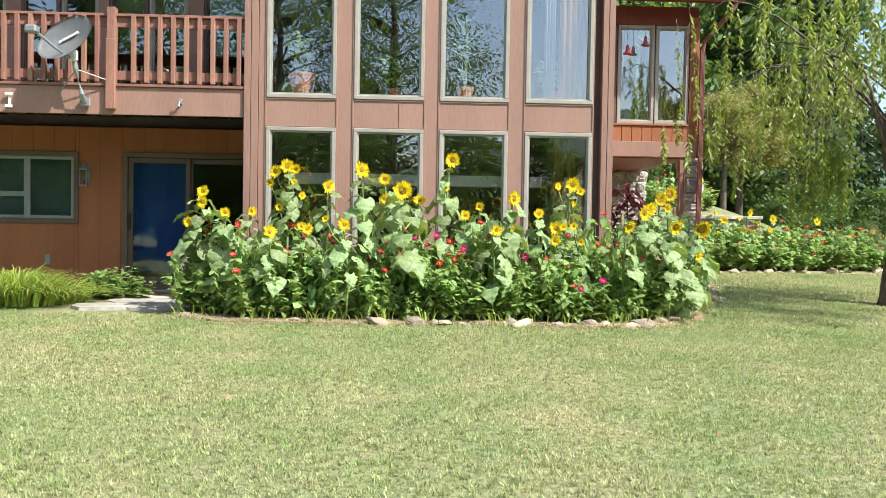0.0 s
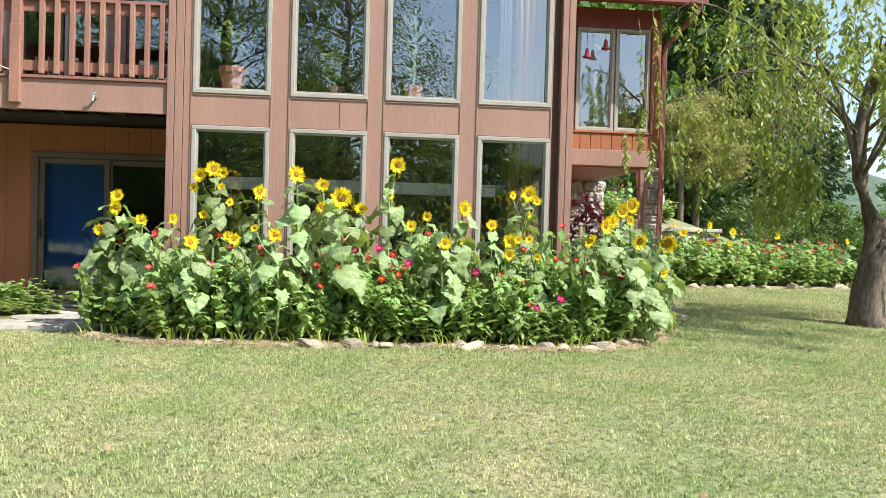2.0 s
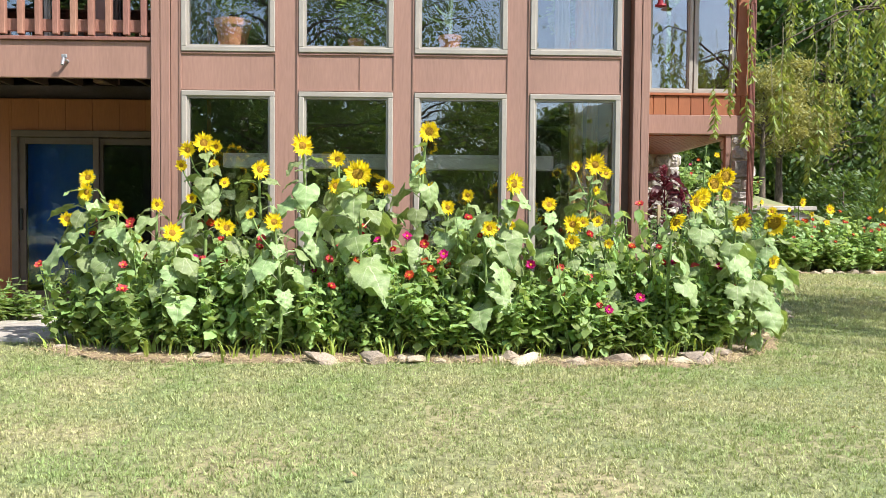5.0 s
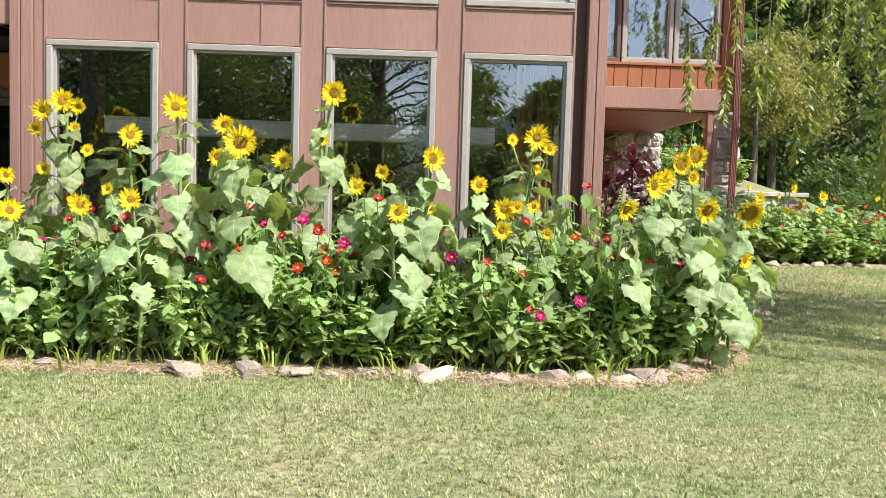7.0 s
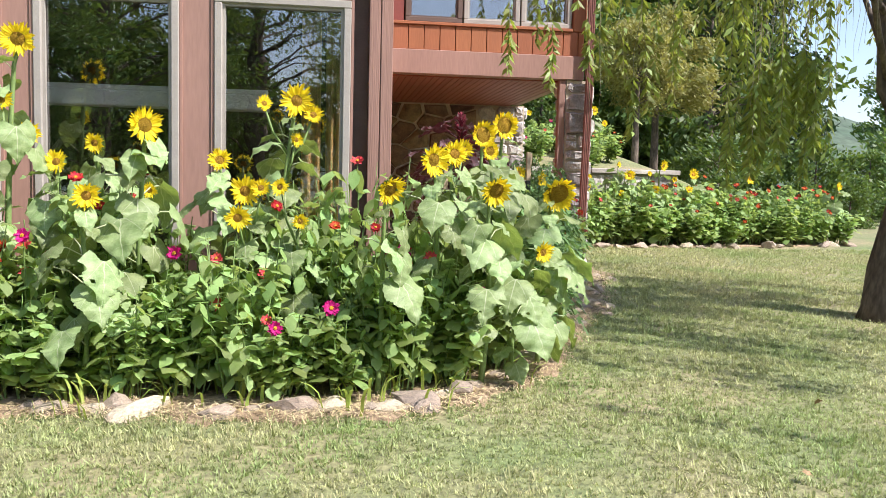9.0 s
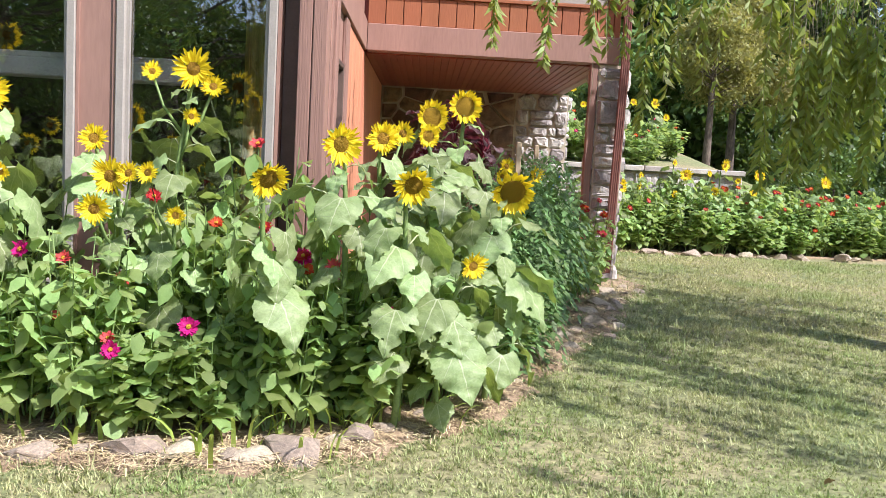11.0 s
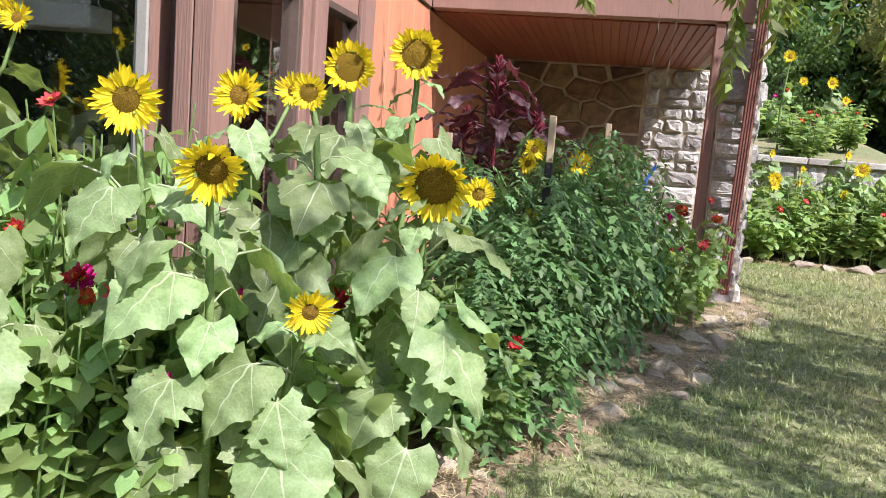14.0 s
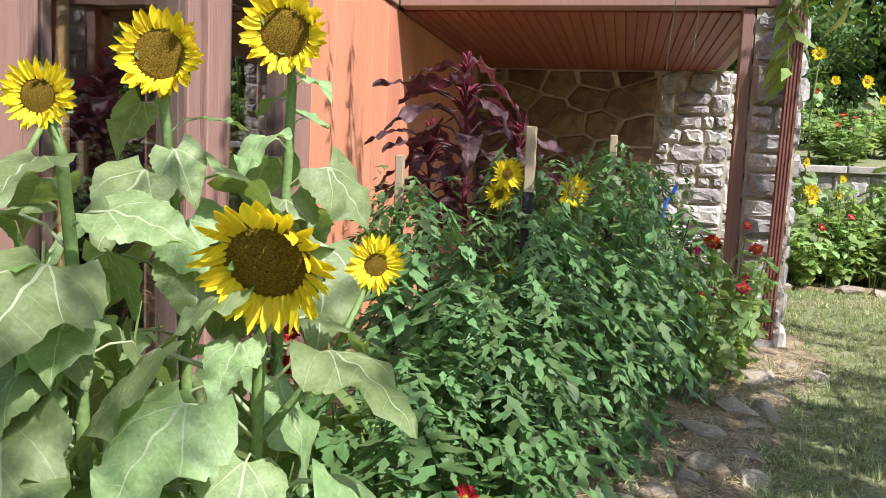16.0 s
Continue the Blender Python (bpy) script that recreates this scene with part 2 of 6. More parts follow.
# front wall round the eight tall windows
bm = bmesh.new()
edges = [-2.02] + [v for p in WX for v in p] + [2.745]
for a, b in zip(edges[0::2], edges[1::2]):
    box(bm, a, b, FY, FY + 0.18, 0.2, 6.5)
for a, b in WX:
    box(bm, a, b, FY, FY + 0.18, 0.2, LOW[0])
    box(bm, a, b, FY, FY + 0.18, LOW[1], UPP[0])
    box(bm, a, b, FY, FY + 0.18, UPP[1], 6.5)
solid("wall_front", bm, STAIN, "mauve-brown stained plywood wall between tall windows", "wall", kind="structure")
for k, (a, b) in enumerate(WX):
    window("window_%d" % (k + 1), a, b, *LOW, FY, FRAME, GLASS, label="tall ground-floor window in a pale weathered frame")
    window("window_%d" % (k + 5), a, b, *UPP, FY, FRAME, GLASS, label="tall upper-floor window in a pale weathered frame")
# thin battens that cover the panel joints
bm = bmesh.new()
for a, b in WX:
    for x in (a - 0.012, b + 0.012):
        box(bm, x - 0.009, x + 0.009, FY - 0.012, FY, 0.3, 6.5)
box(bm, -0.04, -0.028, FY - 0.008, FY, LOW[1] + 0.03, UPP[0] - 0.03)
for a, b in WX:
    box(bm, a, b, FY - 0.014, FY, LOW[1] + 0.008, LOW[1] + 0.022)
    box(bm, a, b, FY - 0.014, FY, UPP[0] - 0.022, UPP[0] - 0.008)
solid("trim_front", bm, STAIN, "thin stained battens over the panel joints", "trim", kind="structure")


def corner_post(name, x0, x1):
    t = thing(name, ((x0 + x1) / 2, FY - 0.03, 0.25), "rough-sawn mauve corner post of the house", "post", kind="structure")
    w = (x1 - x0) / 2
    part("post_core", boxes((-w, w, 0.025, 0.2, 0, 6.4)), STAIN, t)
    for a, b in ((-w - 0.004, -w + (x1 - x0) * 0.46), (-w + (x1 - x0) * 0.5, w + 0.004)):
        part("face_board", boxes((a, b, 0, 0.024, 0, 6.4), bevel=0.004), ROUGHSAWN, t)
    return t


corner_post("post_left", -2.22, -2.03)
corner_post("post_right", 2.865, 3.03)
# groove beside the post; its shade is put into the dark brown colour
solid("trim_recess", boxes((2.75, 2.86, FY + 0.13, FY + 0.2, 0.25, 6.4)), BROWNFRAME, "recessed strip beside the corner post, coloured dark for its shade", "trim", kind="structure")

# side wall of the bay, with two narrow windows, then orange boards
bm = bmesh.new()
SW = [(12.38, 13.27), (13.65, 14.38)]
box(bm, 2.70, SX, 12.11, SW[0][0], 0.2, 2.96)
box(bm, 2.70, SX, SW[0][1], SW[1][0], 0.2, 2.96)
box(bm, 2.70, SX, SW[1][1], 20.6, 0.2, 2.96)
for a, b in SW:
    box(bm, 2.70, SX, a, b, 0.2, 0.5)
    box(bm, 2.70, SX, a, b, 2.50, 2.96)
box(bm, 2.70, SX, 12.11, 20.6, 2.96, 6.5)
solid("wall_side", bm, STAIN, "mauve stained side wall with narrow windows", "wall", kind="structure")
for k, (a, b) in enumerate(SW):
    t = thing("window_%d" % (k + 9), (SX, (a + b) / 2, 0.5), "narrow side window reflecting the garden", "window", kind="structure")
    h = (b - a) / 2
    part("window_frame", boxes((-0.08, 0.03, -h, -h + 0.05, 0, 2.0), (-0.08, 0.03, h - 0.05, h, 0, 2.0), (-0.08, 0.03, -h + 0.05, h - 0.05, 0, 0.05), (-0.08, 0.03, -h + 0.05, h - 0.05, 1.95, 2.0), bevel=0.005), BROWNFRAME, t)
    part("pane", boxes((-0.03, -0.024, -h + 0.05, h - 0.05, 0.05, 1.95)), GLASS, t).visible_shadow = False
bm = boxes((SX, SX + 0.035, 12.16, 12.36, 0.25, 2.93), (SX, SX + 0.035, 13.29, 13.40, 0.25, 2.93), (SX, SX + 0.06, 13.42, 13.63, 0.25, 2.93),
           (SX, SX + 0.035, 14.40, 14.72, 0.25, 2.93), bevel=0.006)
solid("trim_side", bm, ROUGHSAWN, "upright stained trim boards beside narrow windows", "trim", kind="structure")
solid("trim_belt", boxes((SX, SX + 0.05, 12.11, 16.53, 2.94, 3.27), bevel=0.006), STAIN, "mauve belt board along the side wall", "trim", kind="structure")
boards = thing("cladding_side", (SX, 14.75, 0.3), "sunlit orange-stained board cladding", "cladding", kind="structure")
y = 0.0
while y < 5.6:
    part("plank", boxes((0.002, 0.024, y, min(y + 0.392, 5.68), 0, 2.625), bevel=0.003), SUNLIT_ORANGE, boards)
    y += 0.40

# bay room over the porch: beam, boards, window band, roof edge
BY0, BY1, BX = 16.6, 20.45, 5.86
solid("beam_bay", boxes((SX + 0.05, BX, BY0 - 0.06, BY0 + 0.12, 2.94, 3.25), (BX - 0.12, BX, BY0 + 0.12, BY1, 2.94, 3.25), bevel=0.008), STAIN, "mauve stained rim beam under the bay room", "beam", kind="structure")
cl = thing("cladding_bay", (SX + 0.05, BY0, 3.254), "short orange boards under the bay windows", "cladding", kind="structure")
x = 0.0
while x < 2.92:
    part("plank", boxes((x, min(x + 0.196, BX - SX - 0.06), -0.03, 0.02, 0, 0.31), bevel=0.004), ORANGE, cl)
    x += 0.205
solid("wall_bay", boxes((SX, BX, BY0 + 0.02, BY0 + 0.12, 3.252, 3.58), (SX, 3.46, BY0, BY0 + 0.12, 3.58, 5.95), (5.69, BX, BY0, BY0 + 0.12, 3.58, 5.95), (3.46, 5.69, BY0, BY0 + 0.12, 5.58, 5.95),
                        (BX - 0.12, BX, BY0 + 0.12, BY1, 3.252, 5.95)), REDSIDING, "dark red stained bay wall", "wall", kind="structure")
solid("trim_bay", boxes((5.70, 5.88, BY0 - 0.04, BY0 - 0.001, 3.57, 5.75), (2.9, 5.69, BY0 - 0.055, BY0 - 0.001, 3.565, 3.605), bevel=0.006), ORANGE, "orange corner board and sill of the bay", "trim", kind="structure")
for k, (a, b) in enumerate(((3.48, 4.22), (4.24, 4.98), (5.0, 5.68))):
    window("window_%d" % (k + 11), a, b, 3.61, 5.57, BY0 + 0.01, FRAME if k else BROWNFRAME, GLASS, w=0.06, label="upper bay window reflecting trees")
so = thing("soffit", (SX, BY0 + 0.13, 2.925), "red-brown beadboard soffit over the porch", "soffit", kind="structure")
x = 0.03
while x < BX - SX - 0.21:
    part("plank", boxes((x, x + 0.085, 0, BY1 - BY0 - 0.14, 0, 0.018), bevel=0.006), SOFFIT, so)
    x += 0.09
solid("floor_bay", boxes((SX, BX - 0.12, BY0 + 0.12, BY1, 2.945, 3.1)), REDSIDING, "floor of the bay room", "floor", kind="structure")
# roof and gutter
bm = bmesh.new()
v = [bm.verts.new(p) for p in ((SX + 0.2, BY0 - 0.75, 5.84), (6.35, BY0 - 0.75, 5.84), (6.35, 21, 7.4), (SX + 0.2, 21, 7.4), (SX + 0.2, BY0 - 0.75, 5.99), (6.35, BY0 - 0.75, 5.99), (6.35, 21, 7.55), (SX + 0.2, 21, 7.55))]
for f in ((0, 1, 2, 3), (7, 6, 5, 4), (0, 4, 5, 1), (1, 5, 6, 2), (2, 6, 7, 3), (3, 7, 4, 0)):
    bm.faces.new([v[i] for i in f])
solid("roof_bay", bm, REDSIDING, "low roof edge of the bay", "roof", kind="structure")
g = thing("gutter", (4.76, BY0 - 0.82, 5.86), "dark red gutter with a downspout beside the stone pillar", "gutter", kind="structure")
part("gutter_trough", boxes((-1.55, 1.68, -0.06, 0.05, 0, 0.11), bevel=0.02), REDSIDING, g)
bm = bmesh.new()
tube(bm, [(1.55, 0.0, 0.0), (1.5, 0.02, -0.12), (1.17, 0.66, -0.62), (1.15, 0.69, -0.82)], 0.045, 8)
part("elbow", bm, SPOUT, g)
bm = boxes((1.105, 1.195, 0.665, 0.72, -2.9, -0.8))
for i in range(4):
    box(bm, 1.108 + i * 0.023, 1.12 + i * 0.023, 0.655, 0.666, -2.9, -0.8)
part("downspout", bm, SPOUT, g, "ribbed red-brown downspout")
bm = boxes((-0.045, 0.045, -0.028, 0.028, -2.45, 0))
for i in range(4):
    box(bm, -0.042 + i * 0.023, -0.03 + i * 0.023, -0.038, -0.027, -2.45, 0)
low = part("lower_downspout", bm, SPOUT, g, "slanting ribbed lower run of the downspout")
low.matrix_local = pose(1.15, 0.66, -2.9, -2.5, 1.6, 0)
solid("post_porch", boxes((5.54, 5.63, 16.57, 16.67, 0.3, 2.935), bevel=0.008), ROUGHSAWN, "weathered upright post beside the stone pillar", "post", kind="structure")

# main roof and hidden shell of the house
solid("roof", boxes((-9.5, SX + 0.3, 11.2, 21.0, ROOF - 0.25, ROOF), bevel=0.02), SHINGLE, "dark shingled roof above the windows", "roof", kind="structure")
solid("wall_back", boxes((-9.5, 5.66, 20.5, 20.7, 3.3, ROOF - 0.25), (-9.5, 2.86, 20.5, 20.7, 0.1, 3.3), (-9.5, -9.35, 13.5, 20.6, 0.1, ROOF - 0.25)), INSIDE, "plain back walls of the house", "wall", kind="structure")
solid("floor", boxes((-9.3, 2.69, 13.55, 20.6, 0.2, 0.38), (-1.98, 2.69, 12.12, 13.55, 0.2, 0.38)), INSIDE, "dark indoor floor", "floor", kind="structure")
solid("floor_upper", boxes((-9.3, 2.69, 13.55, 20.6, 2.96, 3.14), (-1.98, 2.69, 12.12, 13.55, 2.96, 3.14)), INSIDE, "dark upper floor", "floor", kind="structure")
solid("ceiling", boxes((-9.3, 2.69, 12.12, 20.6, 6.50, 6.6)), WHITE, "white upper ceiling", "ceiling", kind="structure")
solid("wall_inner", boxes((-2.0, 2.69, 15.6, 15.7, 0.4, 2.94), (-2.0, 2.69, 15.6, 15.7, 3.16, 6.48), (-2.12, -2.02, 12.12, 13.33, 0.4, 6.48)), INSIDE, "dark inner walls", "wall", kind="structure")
solid("pelmet", boxes((-1.6, 2.1, 12.42, 12.62, 2.08, 2.2), (-1.6, 2.1, 12.42, 12.44, 2.2, 2.24), bevel=0.008), WHITE, "white painted ledge inside the lower windows", "ledge", kind="structure")


def curtain(name, x0, x1, y, z0, z1, mat, label, folds=9, amp=0.03):
    bm = bmesh.new()
    n = folds * 6
    rows = []
    for z in (z0, (z0 + z1) / 2, z1):
        rows.append([bm.verts.new((x0 + (x1 - x0) * i / n, y + amp * math.sin(i / 6 * math.tau) * (1.25 - 0.3 * (z - z0) / (z1 - z0)) + 0.01 * math.sin(i * 1.7), z)) for i in range(n + 1)])
    for a, b in zip(rows, rows[1:]):
        for i in range(n):
            bm.faces.new((a[i], a[i + 1], b[i + 1], b[i]))
    bmesh.ops.solidify(bm, geom=bm.faces[:], thickness=0.004)
    return solid(name, bm, mat, label, "curtain", smooth=True)


curtain("curtain", 2.34, 2.50, 12.82, 0.42, 2.9, CURTAIN, "golden-brown curtain gathered in the sun of the side window", 2, 0.03)
curtain("curtain", 2.54, 2.67, 12.8, 0.42, 2.9, CURTAIN, "golden-brown curtain gathered in the sun of the side window", 2, 0.03)
curtain("curtain", 1.57, 1.775, 12.17, 0.42, 2.9, CURTAIN, "golden-brown curtain drawn behind the post between windows", 3, 0.03)
curtain("curtain", 2.26, 2.67, 12.06, 3.36, 6.25, CURTAIN, "golden-brown curtain gathered inside the upper window", 5, 0.032)
curtain("curtain", 2.04, 2.2, 12.06, 3.36, 6.25, WHITE, "sheer white curtain gathered inside the upper window", 4, 0.032)

# wall under the deck, with window, lantern, sliding door
DX0, DX1 = -9.3, -2.02
DOOR = (-4.385, -2.25, 0.36, 2.56)
WIN = (-6.75, -5.07, 1.42, 2.55)
bm = bmesh.new()
box(bm, DX0, WIN[0], DY + 0.03, DY + 0.2, 0.1, 2.95)
box(bm, WIN[0], WIN[1], DY + 0.03, DY + 0.2, 0.1, WIN[2])
box(bm, WIN[0], WIN[1], DY + 0.03, DY + 0.2, WIN[3], 2.95)
box(bm, WIN[1], DOOR[0], DY + 0.03, DY + 0.2, 0.1, 2.95)
box(bm, DOOR[0], DOOR[1], DY + 0.03, DY + 0.2, DOOR[3], 2.95)
box(bm, DOOR[0], DOOR[1], DY - 0.05, DY + 0.2, 0.1, DOOR[2])
box(bm, DOOR[1], DX1, DY + 0.03, DY + 0.2, 0.1, 2.95)
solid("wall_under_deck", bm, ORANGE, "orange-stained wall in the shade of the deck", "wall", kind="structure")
cl = thing("cladding_under_deck", (0, DY, 0.34), "orange-stained upright board cladding", "cladding", kind="structure")
x = DX0
while x < DX1:
    e = min(x + 0.325, DX1)
    cuts = [(0.0, 2.6)]
    for (a, b, c, d) in (WIN, DOOR):
        if e > a - 0.001 and x < b:
            if x < a - 0.02:
                e = a - 0.001
            else:
                e = min(e, b)
                cuts = [(0.0, c - 0.34), (d - 0.34, 2.6)] if (a, b) == WIN[:2] else [(d - 0.34, 2.6)]
    for lo, hi in cuts:
        if hi - lo > 0.02 and e - x > 0.02:
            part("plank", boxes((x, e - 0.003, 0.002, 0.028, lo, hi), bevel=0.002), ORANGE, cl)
    x = e
t = thing("window_14", ((WIN[0] + WIN[1]) / 2, DY, WIN[2]), "brown-framed two-pane slider window with a screen", "window", kind="structure")
w, h = (WIN[1] - WIN[0]) / 2, WIN[3] - WIN[2]
part("outer_frame", boxes((-w, -w + 0.075, -0.03, 0.08, 0.075, h - 0.075), (w - 0.075, w, -0.03, 0.08, 0.075, h - 0.075), (-w, w, -0.03, 0.08, 0, 0.075), (-w, w, -0.03, 0.08, h - 0.075, h), bevel=0.006), BROWNFRAME, t)
for a, b, y in ((-w + 0.076, 0.03, 0.02), (0.035, w - 0.076, 0.0)):
    part("sash", boxes((a, a + 0.05, y, y + 0.035, 0.076, h - 0.076), (b - 0.05, b, y, y + 0.035, 0.076, h - 0.076), (a + 0.05, b - 0.05, y, y + 0.035, 0.076, 0.126), (a + 0.05, b - 0.05, y, y + 0.035, h - 0.126, h - 0.076), bevel=0.004), GREYMETAL, t, "grey aluminium sash")
    part("pane", boxes((a + 0.05, b - 0.05, y + 0.015, y + 0.02, 0.126, h - 0.126)), DARKGLASS, t).visible_shadow = False
part("blind", boxes((-w + 0.08, w - 0.08, 0.21, 0.22, 0.08, h - 0.08)), BLIND, t, "dim green blind behind the glass")
part("inner_ledge", boxes((-w + 0.2, -0.02, 0.16, 0.2, 0.42, 0.5)), WHITE, t, "white ledge behind the glass")
d = thing("door_1", ((DOOR[0] + DOOR[1]) / 2, DY, DOOR[2]), "brown sliding glass door with a blue curtain behind it", "door", kind="structure")
w, h = (DOOR[1] - DOOR[0]) / 2, DOOR[3] - DOOR[2]
part("door_frame", boxes((-w, -w + 0.08, -0.04, 0.1, 0.045, h - 0.08), (w - 0.08, w, -0.04, 0.1, 0.045, h - 0.08), (-w, w, -0.04, 0.1, h - 0.08, h), bevel=0.006), BROWNFRAME, d)
part("sill", boxes((-w, w, -0.06, 0.1, 0, 0.045), bevel=0.008), GREYMETAL, d, "aluminium threshold")
for a, b, y in ((-w + 0.081, -0.02, 0.0), (-0.06, w - 0.081, 0.045)):
    leaf = part("door_leaf", boxes((a, a + 0.075, y, y + 0.04, 0.05, h - 0.085), (b - 0.075, b, y, y + 0.04, 0.05, h - 0.085), (a + 0.075, b - 0.075, y, y + 0.04, 0.05, 0.24), (a + 0.075, b - 0.075, y, y + 0.04, h - 0.165, h - 0.085), bevel=0.005), BROWNFRAME, d)
    part("pane", boxes((a + 0.075, b - 0.075, y + 0.018, y + 0.023, 0.24, h - 0.165)), DARKGLASS, leaf).visible_shadow = False
    if y == 0.0:
        part("handle", boxes((a + 0.02, a + 0.05, -0.045, -0.005, 0.98, 1.25), bevel=0.01), BLACKPLASTIC, leaf, "black door handle")
curtain("curtain", -4.27, -3.36, DY + 0.15, 0.66, 2.50, BLUECLOTH, "bright blue cloth hung behind the glass door", 3, 0.02)

# ---- deck ----
solid("deck_rim", boxes((DX0, -2.23, FY + 0.01, FY + 0.06, 2.97, 3.36), bevel=0.006), STAIN, "mauve stained rim board of the deck", "beam", kind="structure")
dk = thing("deck_floor", (DX0, FY - 0.02, 3.362), "stained deck boards with a worn front edge", "deck", kind="structure")
for k in range(9):
    part("plank", boxes((0, -2.23 - DX0, k * 0.15, k * 0.15 + 0.142, 0, 0.038), bevel=0.004), RAILWOOD, dk)
solid("deck_joists", boxes(*[(x - 0.02, x + 0.02, FY + 0.07, DY, 3.1, 3.358) for x in np.arange(-9.0, -2.3, 0.42)]), BROWNFRAME, "dark joists under the deck", "joists", kind="structure")
rail = thing("deck_railing", (-4.07, FY, 3.4), "stained wooden deck railing with square balusters", "railing", kind="structure")
part("top_rail", boxes((-5.2, 1.84, 0.045, 0.085, 0.80, 0.94), (-5.2, 1.84, 0.0, 0.13, 0.942, 0.98), bevel=0.005), RAILWOOD, rail)
part("bottom_rail", boxes((-5.2, 1.84, 0.045, 0.085, 0.06, 0.19), bevel=0.005), RAILWOOD, rail)
bal = finish("baluster", boxes((-0.03, 0.03, -0.02, 0.043, 0.0, 0.93), bevel=0.005), RAILWOOD)
k = -27
while k <= 9:
    x = k * 0.1835 + (0.115 if k > 0 else -0.02)
    if abs(x) > 0.09 and x < 1.8 and x > -5.1:
        b = part("baluster", bal, None, rail)
        b.location = (x, 0, 0.02 if k % 3 else 0.012)
    k += 1
for x in (0.0, -3.7):
    part("post", boxes((x - 0.058, x + 0.058, -0.045, 0.07, -0.02, 1.06), (x - 0.066, x + 0.066, -0.065, 0.02, -0.36, 0.62), bevel=0.007), RAILWOOD, rail)
# upper wall behind the deck: dark glass between stained posts
bm = bmesh.new()
for a, b in ((-9.3, -9.1), (-7.75, -7.55), (-6.2, -5.98), (-4.78, -4.62), (-3.4, -3.15), (-2.2, -2.02)):
    box(bm, a, b, DY, DY + 0.2, 3.15, 6.6)
box(bm, -9.3, -2.02, DY + 0.02, DY + 0.18, 5.6, 6.6)
solid("wall_deck_upper", bm, STAIN, "stained posts between glass doors on the deck", "wall", kind="structure")
for k, (a, b) in enumerate(((-9.1, -7.75), (-7.55, -6.2), (-5.98, -5.38), (-5.36, -4.78), (-4.62, -4.02), (-4.0, -3.4), (-3.15, -2.2))):
    window("window_%d" % (k + 15), a, b, 3.42, 5.6, DY + 0.04, FRAME if k % 2 else BROWNFRAME, GLASS, w=0.05, label="glass door on the deck reflecting trees")


def cable(name, pts, r, mat, label, category, **kw):
    bm = bmesh.new()
    tube(bm, pts, r, 5)
    return solid(name, bm, mat, label, category, **kw)


# satellite dish on the deck rim
di = thing("satellite_dish", (-4.42, FY - 0.01, 3.05), "grey oval satellite dish bolted to the deck rim", "satellite dish")
bm = bmesh.new()
tube(bm, [(0, -0.04, 0.08), (-0.01, -0.12, 0.18), (-0.06, -0.2, 0.50), (-0.08, -0.22, 0.66)], 0.036, 10)
part("mast", bm, GREYMETAL, di)
part("foot_plate", boxes((-0.07, 0.07, -0.045, -0.005, 0.02, 0.14), bevel=0.01), GREYMETAL, di)
bm = bmesh.new()
rings = []
for i in range(9):
    r = i / 8
    rings.append([bm.verts.new((0.42 * r * math.cos(a), 0.31 * r * math.sin(a), 0.10 * r * r)) for a in np.linspace(0, math.tau, 36, endpoint=False)] if i else [bm.verts.new((0, 0, 0))])
for i in range(8):
    for k in range(36):
        if i == 0:
            bm.faces.new((rings[0][0], rings[1][k], rings[1][(k + 1) % 36]))
        else:
            bm.faces.new((rings[i][k], rings[i + 1][k], rings[i + 1][(k + 1) % 36], rings[i][(k + 1) % 36]))
bmesh.ops.solidify(bm, geom=bm.faces[:], thickness=0.012)
ref = part("reflector", bm, DISHGREY, di, "oval grey reflector", smooth=True)
axis = Vector((-0.28, -0.86, 0.36)).normalized()
side = Vector((0.82, -0.1, 0.42))
side = (side - axis * side.dot(axis)).normalized()
up = axis.cross(side)
ref.matrix_local = Matrix.Translation((-0.11, -0.30, 0.86)) @ Matrix((side, up, axis)).transposed().to_4x4()
# emblem: a white disc and a plain bar
part("emblem", boxes((-0.135, -0.09, 0.015, 0.06, 0.026, 0.03), (-0.07, 0.17, 0.02, 0.055, 0.02, 0.036)), WHITE, ref, "white emblem bar")
bm = bmesh.new()
tube(bm, [(-0.08, -0.24, 0.62), (-0.2, -0.52, 0.72), (-0.36, -0.78, 0.89)], 0.02, 8)
part("feed_arm", bm, GREYMETAL, di)
part("receiver", boxes((-0.46, -0.31, -0.86, -0.72, 0.85, 0.95), bevel=0.02), GREYMETAL, di, "grey receiver head")
bm = bmesh.new()
tube(bm, [(-0.06, -0.2, 0.5), (0.33, -0.03, 0.38)], 0.009, 6)
tube(bm, [(-0.06, -0.2, 0.5), (-0.36, -0.01, 0.2)], 0.009, 6)
part("brace", bm, GREYMETAL, di)
part("clamp", boxes((-0.13, -0.03, -0.3, -0.18, 0.60, 0.76), bevel=0.02), WHITE, di)

